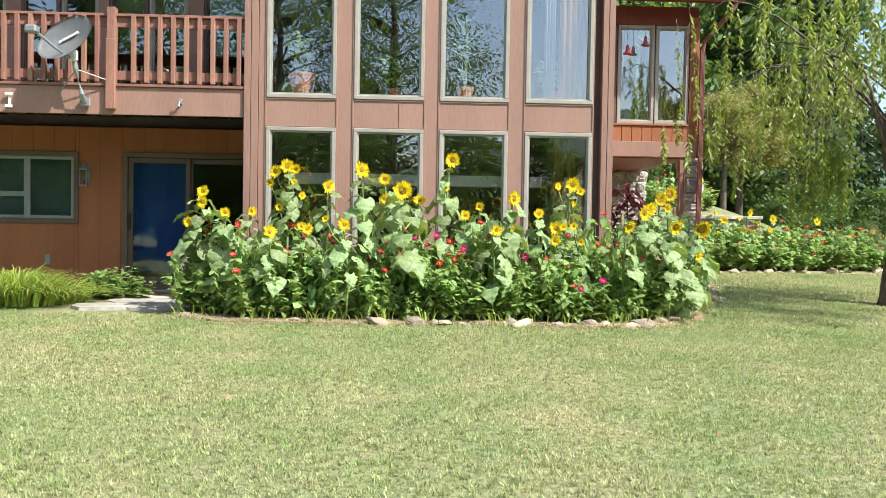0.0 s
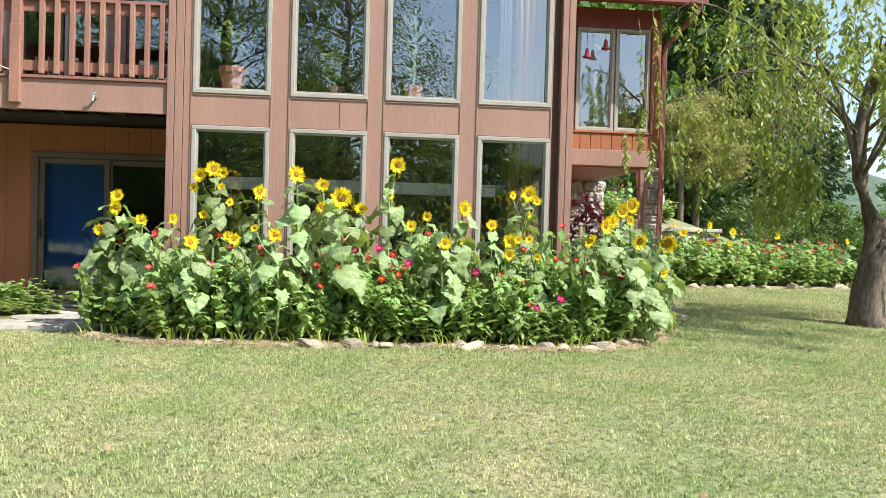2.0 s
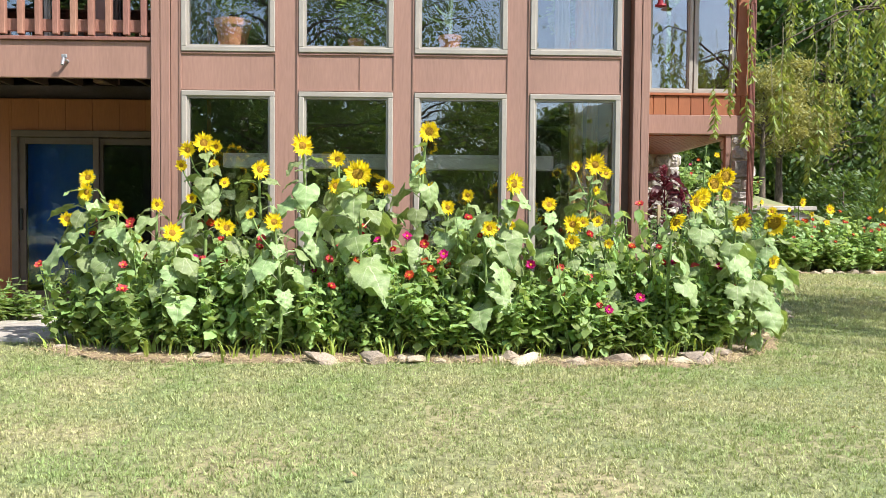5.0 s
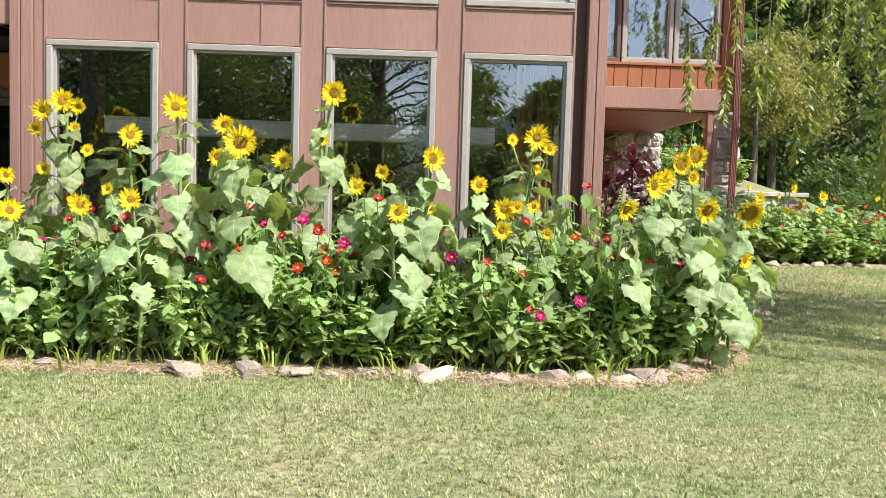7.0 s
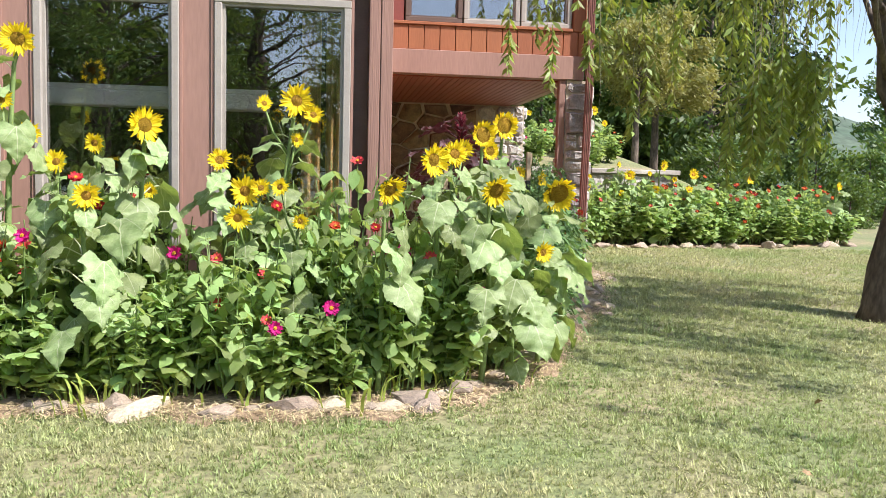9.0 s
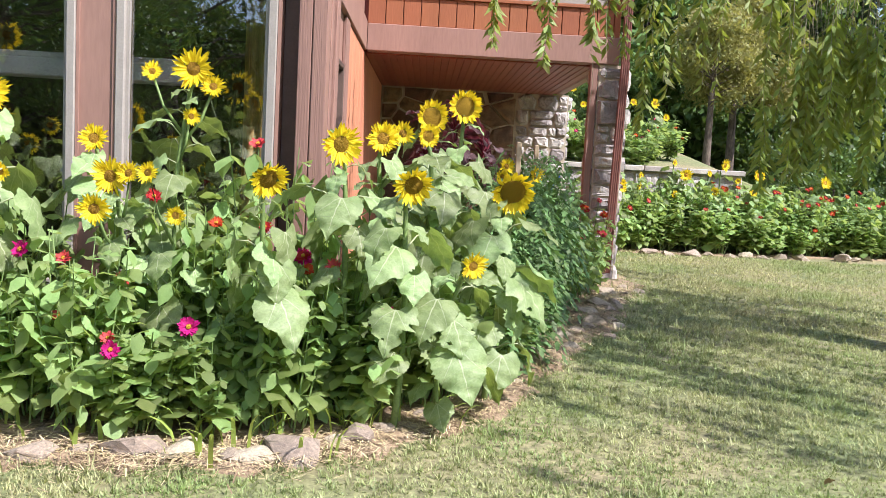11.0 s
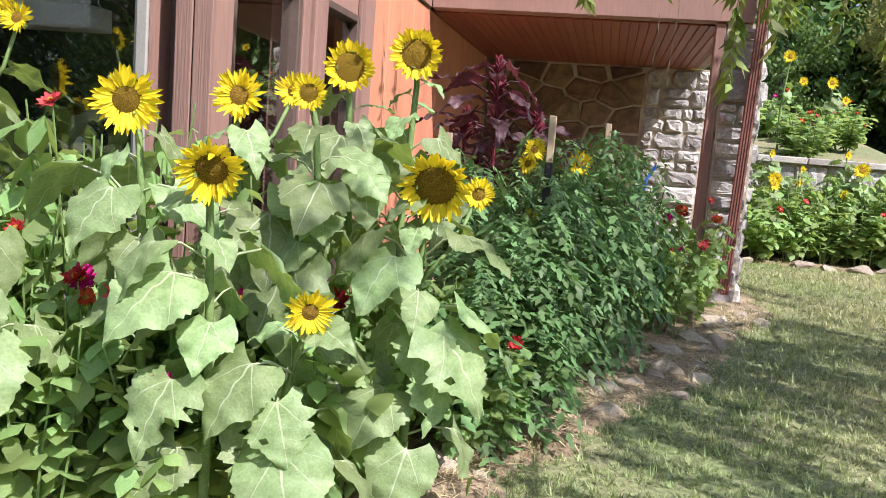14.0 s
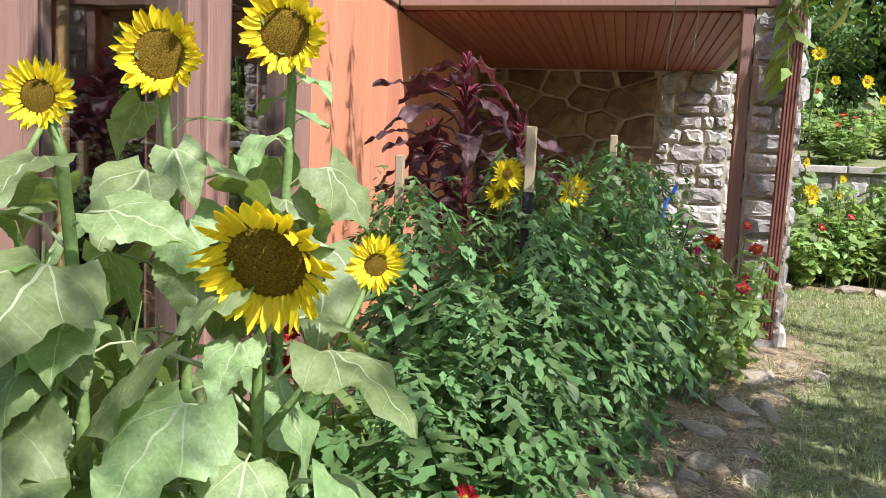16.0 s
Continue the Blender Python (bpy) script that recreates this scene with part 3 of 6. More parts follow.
sp = thing("hose_spigot", (-3.1, FY, 3.14), "small metal tap bracket on the deck rim", "tap")
bm = bmesh.new()
tube(bm, [(0, 0.01, 0), (0, -0.1, 0.01), (0.0, -0.13, -0.06)], 0.016, 8)
part("spout", bm, GREYMETAL, sp)
part("tap_handle", boxes((-0.03, 0.03, -0.09, -0.07, 0.02, 0.06), bevel=0.006), GREYMETAL, sp)
cl2 = thing("rope_cleat", (-5.47, FY, 3.14), "small white cleat on the deck rim", "cleat")
part("cleat_body", boxes((-0.015, 0.015, -0.03, 0.012, -0.09, 0.09), (-0.05, 0.05, -0.05, -0.02, 0.06, 0.1), (-0.05, 0.05, -0.05, -0.02, -0.11, -0.07), bevel=0.006), WHITE, cl2)

la = thing("wall_lantern", (-4.95, DY, 2.2), "weathered metal wall lantern on orange boards", "lantern")
part("back_plate", boxes((-0.05, 0.05, -0.015, 0.004, -0.1, 0.16), bevel=0.006), GREYMETAL, la)
bm = boxes((-0.06, 0.06, -0.16, -0.04, -0.19, -0.17), (-0.06, 0.06, -0.16, -0.04, 0.06, 0.08))
for a in (-0.06, 0.048):
    for b in (-0.16, -0.052):
        box(bm, a, a + 0.012, b, b + 0.012, -0.17, 0.06)
tube(bm, [(0, -0.1, 0.08), (0, -0.1, 0.12), (0, -0.1, 0.17)], [0.09, 0.045, 0.012], 8)
tube(bm, [(0, 0.0, 0.12), (0, -0.05, 0.18), (0, -0.1, 0.165)], 0.008, 6)
part("cage", bm, GREYMETAL, la)
part("lantern_glass", boxes((-0.047, 0.047, -0.147, -0.053, -0.168, 0.058)), glass("lantern_glass", 0.12, (0.9, 0.9, 0.85)), la)
ou = thing("outlet_cover", (-5.54, DY, 0.85), "grey weatherproof outlet cover", "outlet")
part("cover", boxes((-0.045, 0.045, -0.04, 0.004, -0.08, 0.08), bevel=0.012), GREYMETAL, ou)


# ---- stonework: cells of a random mosaic, each a piece with rounded edges ----
def cells(w, h, n, rng, stretch=1.4):
    pts = []
    tries = 0
    dmin = 0.72 * math.sqrt(w * h / n)
    while len(pts) < n and tries < 6000:
        p = (rng.uniform(0, w), rng.uniform(0, h))
        if all(((p[0] - q[0]) / stretch) ** 2 + (p[1] - q[1]) ** 2 > (dmin * (1 - tries / 7000)) ** 2 / stretch for q in pts):
            pts.append(p)
        tries += 1
    out = []
    for p in pts:
        poly = [(0, 0), (w, 0), (w, h), (0, h)]
        for q in pts:
            if q is p:
                continue
            nx, ny = (q[0] - p[0]) / stretch ** 2, q[1] - p[1]
            c = nx * (p[0] + q[0]) / 2 + ny * (p[1] + q[1]) / 2
            res = []
            for a, b in zip(poly, poly[1:] + poly[:1]):
                da, db = nx * a[0] + ny * a[1] - c, nx * b[0] + ny * b[1] - c
                if da <= 0:
                    res.append(a)
                if da * db < 0:
                    s = da / (da - db)
                    res.append((a[0] + (b[0] - a[0]) * s, a[1] + (b[1] - a[1]) * s))
            poly = res
            if not poly:
                break
        if len(poly) > 2:
            out.append(poly)
    return out


def courses(w, h, n, rng):
    """Squared blocks in uneven rows."""
    out = []
    side = math.sqrt(w * h / n)
    z = 0.0
    while z < h - 0.02:
        rh = min(side * rng.uniform(0.55, 1.35), h - z)
        if h - z - rh < side * 0.4:
            rh = h - z
        x = 0.0
        while x < w - 0.01:
            bw = side * rng.uniform(0.6, 2.1)
            if w - x - bw < side * 0.5:
                bw = w - x
            cut = rh * rng.uniform(0.4, 0.6) if rng.random() < 0.22 and rh > side * 0.8 else 0
            for lo, hi in (((z, z + cut), (z + cut, z + rh)) if cut else ((z, z + rh),)):
                c = min(0.42 * (hi - lo), 0.36 * bw)
                pts = [(x, lo + c * rng.random()), (x + c * rng.random(), lo), (x + bw * 0.6, lo + 0.008), (x + bw - c * rng.random(), lo), (x + bw, lo + c * rng.random()),
                       (x + bw, hi - c * rng.random()), (x + bw - c * rng.random(), hi), (x + bw * 0.4, hi - 0.008), (x + c * rng.random(), hi), (x, hi - c * rng.random())]
                out.append(pts)
            x += bw
        z += rh
    return out


def stone_face(parent, m, w, h, n, mat, seed, proud=0.05, joint=0.014, squared=False):
    """Stones over a w x h face; m takes (across, up, out) to the parent's space."""
    rng = random.Random(seed)
    for poly in (courses if squared else cells)(w, h, n, rng):
        cx, cy = sum(p[0] for p in poly) / len(poly), sum(p[1] for p in poly) / len(poly)
        size = min(max(abs(p[0] - cx) for p in poly), max(abs(p[1] - cy) for p in poly))
        if size < 0.03:
            continue
        pr = proud * rng.uniform(0.45, 1.4)
        bm = bmesh.new()
        loops = []
        for inset, out in ((joint, -0.01), (joint * 1.1, pr * 0.55), (joint + 0.022, pr), (size * 0.55, pr * 1.12)):
            k = max(0.15, 1 - inset / size)
            loops.append([bm.verts.new(m @ Vector((cx + (p[0] - cx) * k + rng.uniform(-1, 1) * 0.006, cy + (p[1] - cy) * k + rng.uniform(-1, 1) * 0.006, out + rng.uniform(-0.014, 0.014)))) for p in poly])
        for a, b in zip(loops, loops[1:]):
            for i in range(len(a)):
                j = (i + 1) % len(a)
                bm.faces.new((a[i], a[j], b[j], b[i]))
        bm.faces.new(loops[-1])
        part("stone", bm, mat, parent)


def face(origin, across, up, out):
    return Matrix(((across[0], up[0], out[0], origin[0]), (across[1], up[1], out[1], origin[1]), (across[2], up[2], out[2], origin[2]), (0, 0, 0, 1)))


WY = 20.45
ws = thing("wall_stone", (0, 0, 0), "brown fieldstone wall with raised pale mortar under the porch", "wall", kind="structure")
part("mortar_bed", boxes((SX + 0.01, 5.95, WY, WY + 0.4, 0.2, 2.935)), MORTAR, ws)
stone_face(ws, face((SX + 0.03, WY, 0.42), (1, 0, 0), (0, 0, 1), (0, -1, 0)), 2.2, 2.5, 46, BROWNSTONE, 3, 0.04, 0.018)
stone_face(ws, face((SX + 2.24, WY, 0.42), (1, 0, 0), (0, 0, 1), (0, -1, 0)), 0.84, 2.5, 48, STONE, 4, 0.05, 0.009, True)
stone_face(ws, face((5.95, WY, 0.42), (0, 1, 0), (0, 0, 1), (1, 0, 0)), 0.4, 2.5, 24, STONE, 5, 0.05, 0.009, True)
pl = thing("stone_pillar", (0, 0, 0), "grey rock-faced stone pillar under the corner of the bay", "pillar", kind="structure")
PX0, PX1, PY0, PY1 = 5.64, 5.98, 16.57, 16.98
part("mortar_bed", boxes((PX0, PX1, PY0, PY1, 0.2, 2.935)), MORTAR, pl)
for o, ac, out, w, sd in (((PX0, PY0, 0.35), (1, 0, 0), (0, -1, 0), PX1 - PX0, 11), ((PX1, PY0, 0.35), (0, 1, 0), (1, 0, 0), PY1 - PY0, 12), ((PX0, PY1, 0.35), (0, -1, 0), (-1, 0, 0), PY1 - PY0, 13)):
    stone_face(pl, face(o, ac, (0, 0, 1), out), w, 2.56, 17, STONE, sd, 0.05, 0.008, True)

# terrace wall behind the far bed
rw = thing("retaining_wall", (0, 0, 0), "low grey stone terrace wall with flat capstones", "wall", kind="structure")
RY = 21.4
part("mortar_bed", boxes((5.95, 9.3, RY, RY + 0.3, 0.2, 1.78)), MORTAR, rw)
stone_face(rw, face((5.95, RY, 0.45), (1, 0, 0), (0, 0, 1), (0, -1, 0)), 3.35, 1.32, 70, STONE, 21, 0.04, 0.009, True)
x = 5.95
rng = random.Random(5)
while x < 9.2:
    w = rng.uniform(0.5, 0.9)
    part("capstone", boxes((x, min(x + w - 0.015, 9.32), RY - 0.1, RY + 0.36, 1.785, 1.875 + rng.uniform(-0.008, 0.008)), bevel=0.012), SLATE, rw)
    x += w

# ---- ground ----
LAWN = material("lawn", (0.140, 0.185, 0.066), 0.9, 0.55, 1.1, 0.9, 30, other=(0.265, 0.232, 0.122))
FARLAND = material("far_woods", (0.05, 0.085, 0.05), 0.95, 0.45, 0.10, 0.6, 0.45, other=(0.085, 0.12, 0.075))


def land(x, y):
    z = ground_z(x, y)
    z += 0.012 * math.sin(x * 1.3 + y * 0.7) * math.sin(y * 0.9)
    if y > 21.6:
        z += (1.27 + 0.13 * min(y - 21.6, 9.0)) * min(max((12.0 - x) / 2.7, 0), 1) * (1 if x > 3 else 0)
    if y > 34:
        z -= (y - 34) * 0.06 * min(1, (y - 34) / 20)
    r = math.hypot(x, y)
    if r > 120:
        z += (1 - math.cos(min((r - 120) / 130, 1) * math.pi)) * 0.5 * (30 + 8 * math.sin(math.atan2(y, x) * 5 + 1) + 5 * math.sin(math.atan2(y, x) * 13))
    return z


gx = np.unique(np.concatenate([np.arange(-10, 16, 0.4), np.linspace(-60, 60, 49), np.linspace(-420, 420, 57)]))
gy = np.unique(np.concatenate([np.arange(-4, 21.5, 0.4), (21.59, 21.61), np.arange(22, 34, 1.0), np.linspace(-60, 70, 53), np.linspace(-420, 420, 57)]))
verts = [(x, y, land(x, y)) for y in gy for x in gx]
nx = len(gx)
faces = [(j * nx + i, j * nx + i + 1, (j + 1) * nx + i + 1, (j + 1) * nx + i) for j in range(len(gy) - 1) for i in range(nx - 1)]
gr = tagged(new("ground", raw("ground", verts, faces, LAWN, True)), "mown lawn rising gently to the house", "lawn", kind="structure")
gr.data.materials.append(FARLAND)
for p in gr.data.polygons:
    if math.hypot(p.center.x, p.center.y - 10) > 62:
        p.material_index = 1

# bed outline
EDGE = [(-3.0, 11.5), (-2.75, 10.9), (-2.0, 10.55), (-0.6, 10.5), (1.1, 10.56), (2.3, 10.45), (3.1, 10.55), (3.67, 11.0), (3.95, 11.5), (4.28, 12.3), (4.67, 13.15), (5.12, 13.75), (5.3, 14.5), (5.55, 15.3), (5.98, 16.2)]


def along(pts, step):
    out = []
    left = 0.0
    for a, b in zip(pts, pts[1:]):
        a, b = Vector(a), Vector(b)
        d = (b - a).length
        s = left
        while s < d:
            out.append(a + (b - a) * (s / d))
            s += step
        left = s - d
    return out


def soil(name, outline, label, seed):
    bm = bmesh.new()
    rng = random.Random(seed)
    rim = [bm.verts.new((p[0] + rng.uniform(-0.10, 0.10), p[1] + rng.uniform(-0.10, 0.10), ground_z(*p) - 0.012)) for p in along(outline + outline[:1], 0.16)]
    f = bm.faces.new(rim)
    f.normal_update()
    if f.normal.z < 0:
        f.normal_flip()
    bmesh.ops.inset_region(bm, faces=[f], use_boundary=True, use_even_offset=True, thickness=0.1, depth=0.036)
    bmesh.ops.triangulate(bm, faces=bm.faces[:])
    return solid(name, bm, SOIL, label, "soil", kind="structure")


soil("bed_soil", [(x, y - (0.17 if x < 1.5 else 0.25)) if y < 11 else (x + 0.36, y) for x, y in EDGE] + [(6.1, 17.6), (2.9, 17.6), (3.06, 11.85), (-2.3, 11.85)], "dry straw-strewn soil of the flower bed", 1)
soil("far_bed_soil", [(6.2, 19.6), (8.0, 19.75), (10.0, 20.2), (12.7, 20.75), (13.1, 21.5), (12.8, 22.0), (6.1, 21.4)], "dry soil of the far flower bed", 2)


# edging stones
def rock_mesh(seed):
    rng = random.Random(seed)
    bm = bmesh.new()
    bmesh.ops.create_icosphere(bm, subdivisions=2, radius=1)
    planes = [(Vector((rng.uniform(-1, 1), rng.uniform(-1, 1), rng.uniform(-0.7, 1))).normalized(), rng.uniform(0.42, 0.72)) for _ in range(9)]
    for v in bm.verts:
        for n, d in planes:
            k = v.co.dot(n)
            if k > d:
                v.co -= n * (k - d)
        v.co += Vector((rng.uniform(-1, 1), rng.uniform(-1, 1), rng.uniform(-1, 1))) * 0.03
    return finish("edging_stone", bm, EDGESTONE)


ROCKS = [rock_mesh(100 + i) for i in range(10)]


def edging(pts, step, rng, group, smin, smax, label):
    for p in along(pts, step):
        if rng.random() < (0.62 if p[0] < 0.2 else 0.2):
            continue
        s = rng.uniform(smin, smax)
        x, y = p[0] + rng.uniform(-0.06, 0.06), p[1] + rng.uniform(-0.13, 0.03)
        ob = tagged(new("edging_stone", rng.choice(ROCKS)), label, "stone", group)
        ob.location = (x, y, ground_z(x, y) + s * 0.16)
        ob.rotation_euler = (rng.uniform(-0.25, 0.25), rng.uniform(-0.25, 0.25), rng.uniform(0, 6.28))
        ob.scale = (s * rng.uniform(0.9, 1.5), s * rng.uniform(0.7, 1.0), s * rng.uniform(0.35, 0.7))


rng = random.Random(77)
edging(EDGE, 0.17, rng, "stones edging the flower bed", 0.07, 0.17, "pale rough fieldstone edging the flower bed")
edging([(4.3, 12.0), (4.9, 13.1), (5.4, 13.8), (5.55, 14.6), (5.8, 15.4), (6.2, 16.1)], 0.36, rng, "stones edging the flower bed", 0.07, 0.13, "flat weathered fieldstone edging the flower bed")
edging([(6.2, 19.6), (8.0, 19.75), (10.0, 20.2), (12.7, 20.75)], 0.34, rng, "stones edging the far bed", 0.12, 0.2, "pale flat stone edging the far bed")
# flagstones before the door
for k, (x, y, w, d) in enumerate(((-4.0, 11.75, 0.62, 0.42), (-3.35, 11.65, 0.5, 0.36), (-3.75, 12.3, 0.55, 0.4), (-3.2, 12.25, 0.45, 0.38))):
    bm = bmesh.new()
    ring = [(w * math.cos(a) * rng.uniform(0.85, 1.1), d * math.sin(a) * rng.uniform(0.85, 1.1)) for a in np.linspace(0, math.tau, 9, endpoint=False)]
    lo, hi = [bm.verts.new((*p, -0.03)) for p in ring], [bm.verts.new((p[0] * 0.97, p[1] * 0.97, 0.035)) for p in ring]
    bm.faces.new(hi)
    for i in range(9):
        bm.faces.new((lo[i], lo[(i + 1) % 9], hi[(i + 1) % 9], hi[i]))
    ob = solid("flagstone", bm, SLATE, "sunlit flat flagstone before the sliding door", "flagstone", "flagstones before the door")
    ob.location = (x, y, ground_z(x, y))
solid("door_step", boxes((-4.4, -2.6, 12.75, 13.26, 0.22, 0.34), bevel=0.015), SLATE, "low stone step under the sliding door", "step", kind="structure")

# ---- plants ----
SUNLEAF = leafy("sunflower_leaf", (0.345, 0.44, 0.20), (0.195, 0.285, 0.105), (0.36, 0.48, 0.08), 0.34, 0.0, 0.5, 4.0, True, 0.28, 0.22, 26.0)
STEMGREEN = material("green_stem", (0.20, 0.30, 0.09), 0.6, 0.2, 12.0, 0.2, 90)
PETAL = leafy("yellow_petal", (0.94, 0.79, 0.025), (0.92, 0.70, 0.015), (0.95, 0.75, 0.015), 0.06, 0.12, 0.55, 30.0, share=0.35)
DISC = material("sunflower_disc", (0.58, 0.38, 0.04), 0.95, 0.5, 34.0, 1.0, 420, other=(0.19, 0.10, 0.014), spec=0.15)
DISCLIGHT = material("young_disc", (0.66, 0.40, 0.02), 0.85, 0.4, 60.0, 1.0, 420, other=(0.30, 0.14, 0.015))
ZINLEAF = leafy("zinnia_leaf", (0.33, 0.455, 0.17), (0.20, 0.31, 0.10), (0.44, 0.56, 0.13), 0.3, 0.42, 0.5, 14.0, share=0.48)
TOMLEAF = leafy("tomato_leaf", (0.185, 0.30, 0.105), (0.085, 0.165, 0.055), (0.20, 0.36, 0.08), 0.15, 0.35, 0.5, 14.0, share=0.3)
REDLEAF = leafy("burgundy_leaf", (0.15, 0.09, 0.09), (0.06, 0.03, 0.033), (0.20, 0.035, 0.05), 0.2, 0.2, 0.45, 12.0, True, 0.25, vein=(0.20, 0.09, 0.10))
PLUME = material("crimson_plume", (0.24, 0.02, 0.045), 0.8, 0.3, 40.0, 0.6, 200)
GRASSLEAF = leafy("arching_blade", (0.33, 0.45, 0.09), (0.42, 0.50, 0.12), (0.45, 0.55, 0.08), 0.1, 0.3, 0.5, 8.0, share=0.35)
ZCOL = {
    "red": leafy("red_petal", (0.46, 0.02, 0.025), (0.34, 0.012, 0.02), (0.6, 0.03, 0.02), 0.1, 0.15, 0.6, 30, share=0.2),
    "orange": leafy("orange_petal", (0.60, 0.085, 0.02), (0.45, 0.045, 0.015), (0.7, 0.1, 0.02), 0.1, 0.15, 0.6, 30, share=0.2),
    "magenta": leafy("magenta_petal", (0.60, 0.012, 0.22), (0.48, 0.01, 0.16), (0.6, 0.02, 0.2), 0.1, 0.15, 0.6, 30, share=0.2),
    "coral": leafy("coral_petal", (0.72, 0.10, 0.10), (0.55, 0.05, 0.06), (0.7, 0.1, 0.1), 0.1, 0.15, 0.6, 30, share=0.2),
}
ZEYE = material("yellow_eye", (0.75, 0.42, 0.02), 0.8, 0.3, 90.0, 0.8, 300)


def uv_mesh(name, verts, faces, uvs, mat, smooth=True):
    me = raw(name, verts, faces, mat, smooth)
    lay = me.uv_layers.new(name="UVMap")
    for loop in me.loops:
        lay.data[loop.index].uv = uvs[loop.vertex_index]
    return me


PROFILE = [(0.0, 0.26), (0.07, 0.40), (0.16, 0.47), (0.27, 0.475), (0.38, 0.44), (0.50, 0.375), (0.62, 0.295), (0.74, 0.205), (0.86, 0.115), (0.95, 0.045), (1.0, 0.004)]


DENSE = [(v, float(np.interp(v, [p[0] for p in PROFILE], [p[1] for p in PROFILE]))) for v in np.linspace(0, 1, 25)]


def heart_leaf(seed, tilt, stalk=0.42, ragged=0.016, width=1.12, mat=None, name="leaf"):
    """A heart-shaped leaf of unit length on a stalk; the stem is at the origin, outward is +y."""
    rng = random.Random(seed)
    verts, faces, uvs = [], [], []
    us = (-1, -0.75, -0.5, -0.25, 0, 0.25, 0.5, 0.75, 1)
    ph, ph2 = rng.uniform(0, 6), rng.uniform(0, 6)
    turn = Matrix.Rotation(radians(-tilt), 4, "X") @ Matrix.Rotation(rng.uniform(-0.35, 0.35), 4, "Y")
    base = Vector((0, stalk, stalk * 0.42))
    fold = rng.uniform(0.08, 0.3)
    droop = rng.uniform(0.2, 0.5)
    bites = [(rng.uniform(0.1, 0.9), rng.choice((-1, 1)), rng.uniform(0.04, 0.085)) for _ in range(5 if ragged > 0.08 else 0)]
    for i, (v, w) in enumerate(DENSE):
        jag = (rng.uniform(-ragged, ragged), rng.uniform(-ragged, ragged))
        for u in us:
            ww = w * width * (1 + (jag[u > 0] * 1.6 + (0.035 if i % 2 else -0.02) if abs(u) == 1 else 0))
            if abs(u) >= 0.75:
                ww *= 1 - max([0] + [0.3 * (1 - ((v - bv) / br) ** 2) for bv, bs, br in bites if bs * u > 0 and abs(v - bv) < br])
            x = u * ww
            y = v - (0.20 * abs(u) ** 1.5 * max(0, 1 - v * 4.5))
            z = fold * abs(x) - droop * v * v + (0.05 * math.sin(10 * v + ph + 2 * u) + 0.03 * math.sin(23 * v + ph2 * u)) * u * u - 0.62 * x * x + 0.022 * math.sin(24 * (v - 0.75 * abs(x))) * (1 - abs(u)) + 0.03 * math.sin(13 * v + ph2) * u
            verts.append(base + turn @ Vector((x, y, z)))
            uvs.append((0.5 + x * 0.5, v))
    n = len(us)
    for i in range(len(DENSE) - 1):
        for k in range(n - 1):
            a = i * n + k
            if ragged > 0.08 and 3 < i < 20 and k not in (3, 4) and rng.random() < 0.03:
                continue
            faces.append((a, a + 1, a + n + 1, a + n))
    pts = [(0, 0, 0), (0, stalk * 0.55, stalk * 0.36), tuple(base), tuple(base + turn @ Vector((0, 0.12, -0.004)))]
    for p, r in zip(pts, (0.026, 0.02, 0.017, 0.006)):
        s = len(verts)
        for k in range(4):
            a = k * math.tau / 4
            verts.append(Vector(p) + Vector((r * math.cos(a), 0, r * math.sin(a) - (0.01 if r < 0.02 else 0))))
            uvs.append((0.5, 0.0))
        if s >= len(DENSE) * n + 4:
            for k in range(4):
                faces.append((s - 4 + k, s - 4 + (k + 1) % 4, s + (k + 1) % 4, s + k))
    return uv_mesh(name, verts, faces, uvs, mat or SUNLEAF)


SUNLEAVES = [heart_leaf(200 + i, t, s) for i, (t, s) in enumerate(((22, 0.75), (30, 0.6), (38, 0.85), (46, 0.7), (54, 0.8), (60, 0.6), (34, 0.9), (50, 0.65)))]
TOPLEAVES = [heart_leaf(230 + i, t, 0.5, 0.016, 0.9) for i, t in enumerate((4, 14, 24, 34))]
TORNLEAVES = [heart_leaf(240 + i, t, 0.72, 0.085) for i, t in enumerate((36, 46, 54, 62))]


def ray_petals(seed, n=26, r0=0.44, r1=1.0, rows=2, mat=None, lift=0.18, wide=0.155, name="corolla"):
    """Pointed ray petals round a disc of radius r0, facing +z."""
    rng = random.Random(seed)
    verts, faces = [], []
    for row in range(rows):
        for k in range(n):
            a = (k + 0.5 * row + rng.uniform(-0.25, 0.25)) * math.tau / n
            ln = (r1 - r0 * 0.9) * rng.uniform(0.62, 1.15)
            w = wide * rng.uniform(0.65, 1.2)
            bend = rng.uniform(-0.35, 0.7) + (1.1 if rng.random() < 0.14 else 0)
            tw = rng.uniform(-0.9, 0.9)
            ca, sa = math.cos(a), math.sin(a)
            s = len(verts)
            for v, ww in ((0, 0.45), (0.3, 0.95), (0.6, 1.0), (0.85, 0.6), (1.0, 0.04)):
                r = r0 * 0.88 + ln * v
                z = lift * (0.3 + v) - 0.1 * row + bend * v * v * 0.35 * (1 if row else 0.6)
                for u in (-1, 0, 1):
                    off = u * w * ww * 0.5
                    zz = z + (0.035 if u else 0) + tw * off * v
                    rr = r - (0.1 * abs(bend) * v)
                    verts.append((ca * rr - sa * off, sa * rr + ca * off, zz))
            for i in range(4):
                for u in range(2):
                    p = s + i * 3 + u
                    faces.append((p, p + 1, p + 4, p + 3))
    return raw(name, verts, faces, mat or PETAL, True)


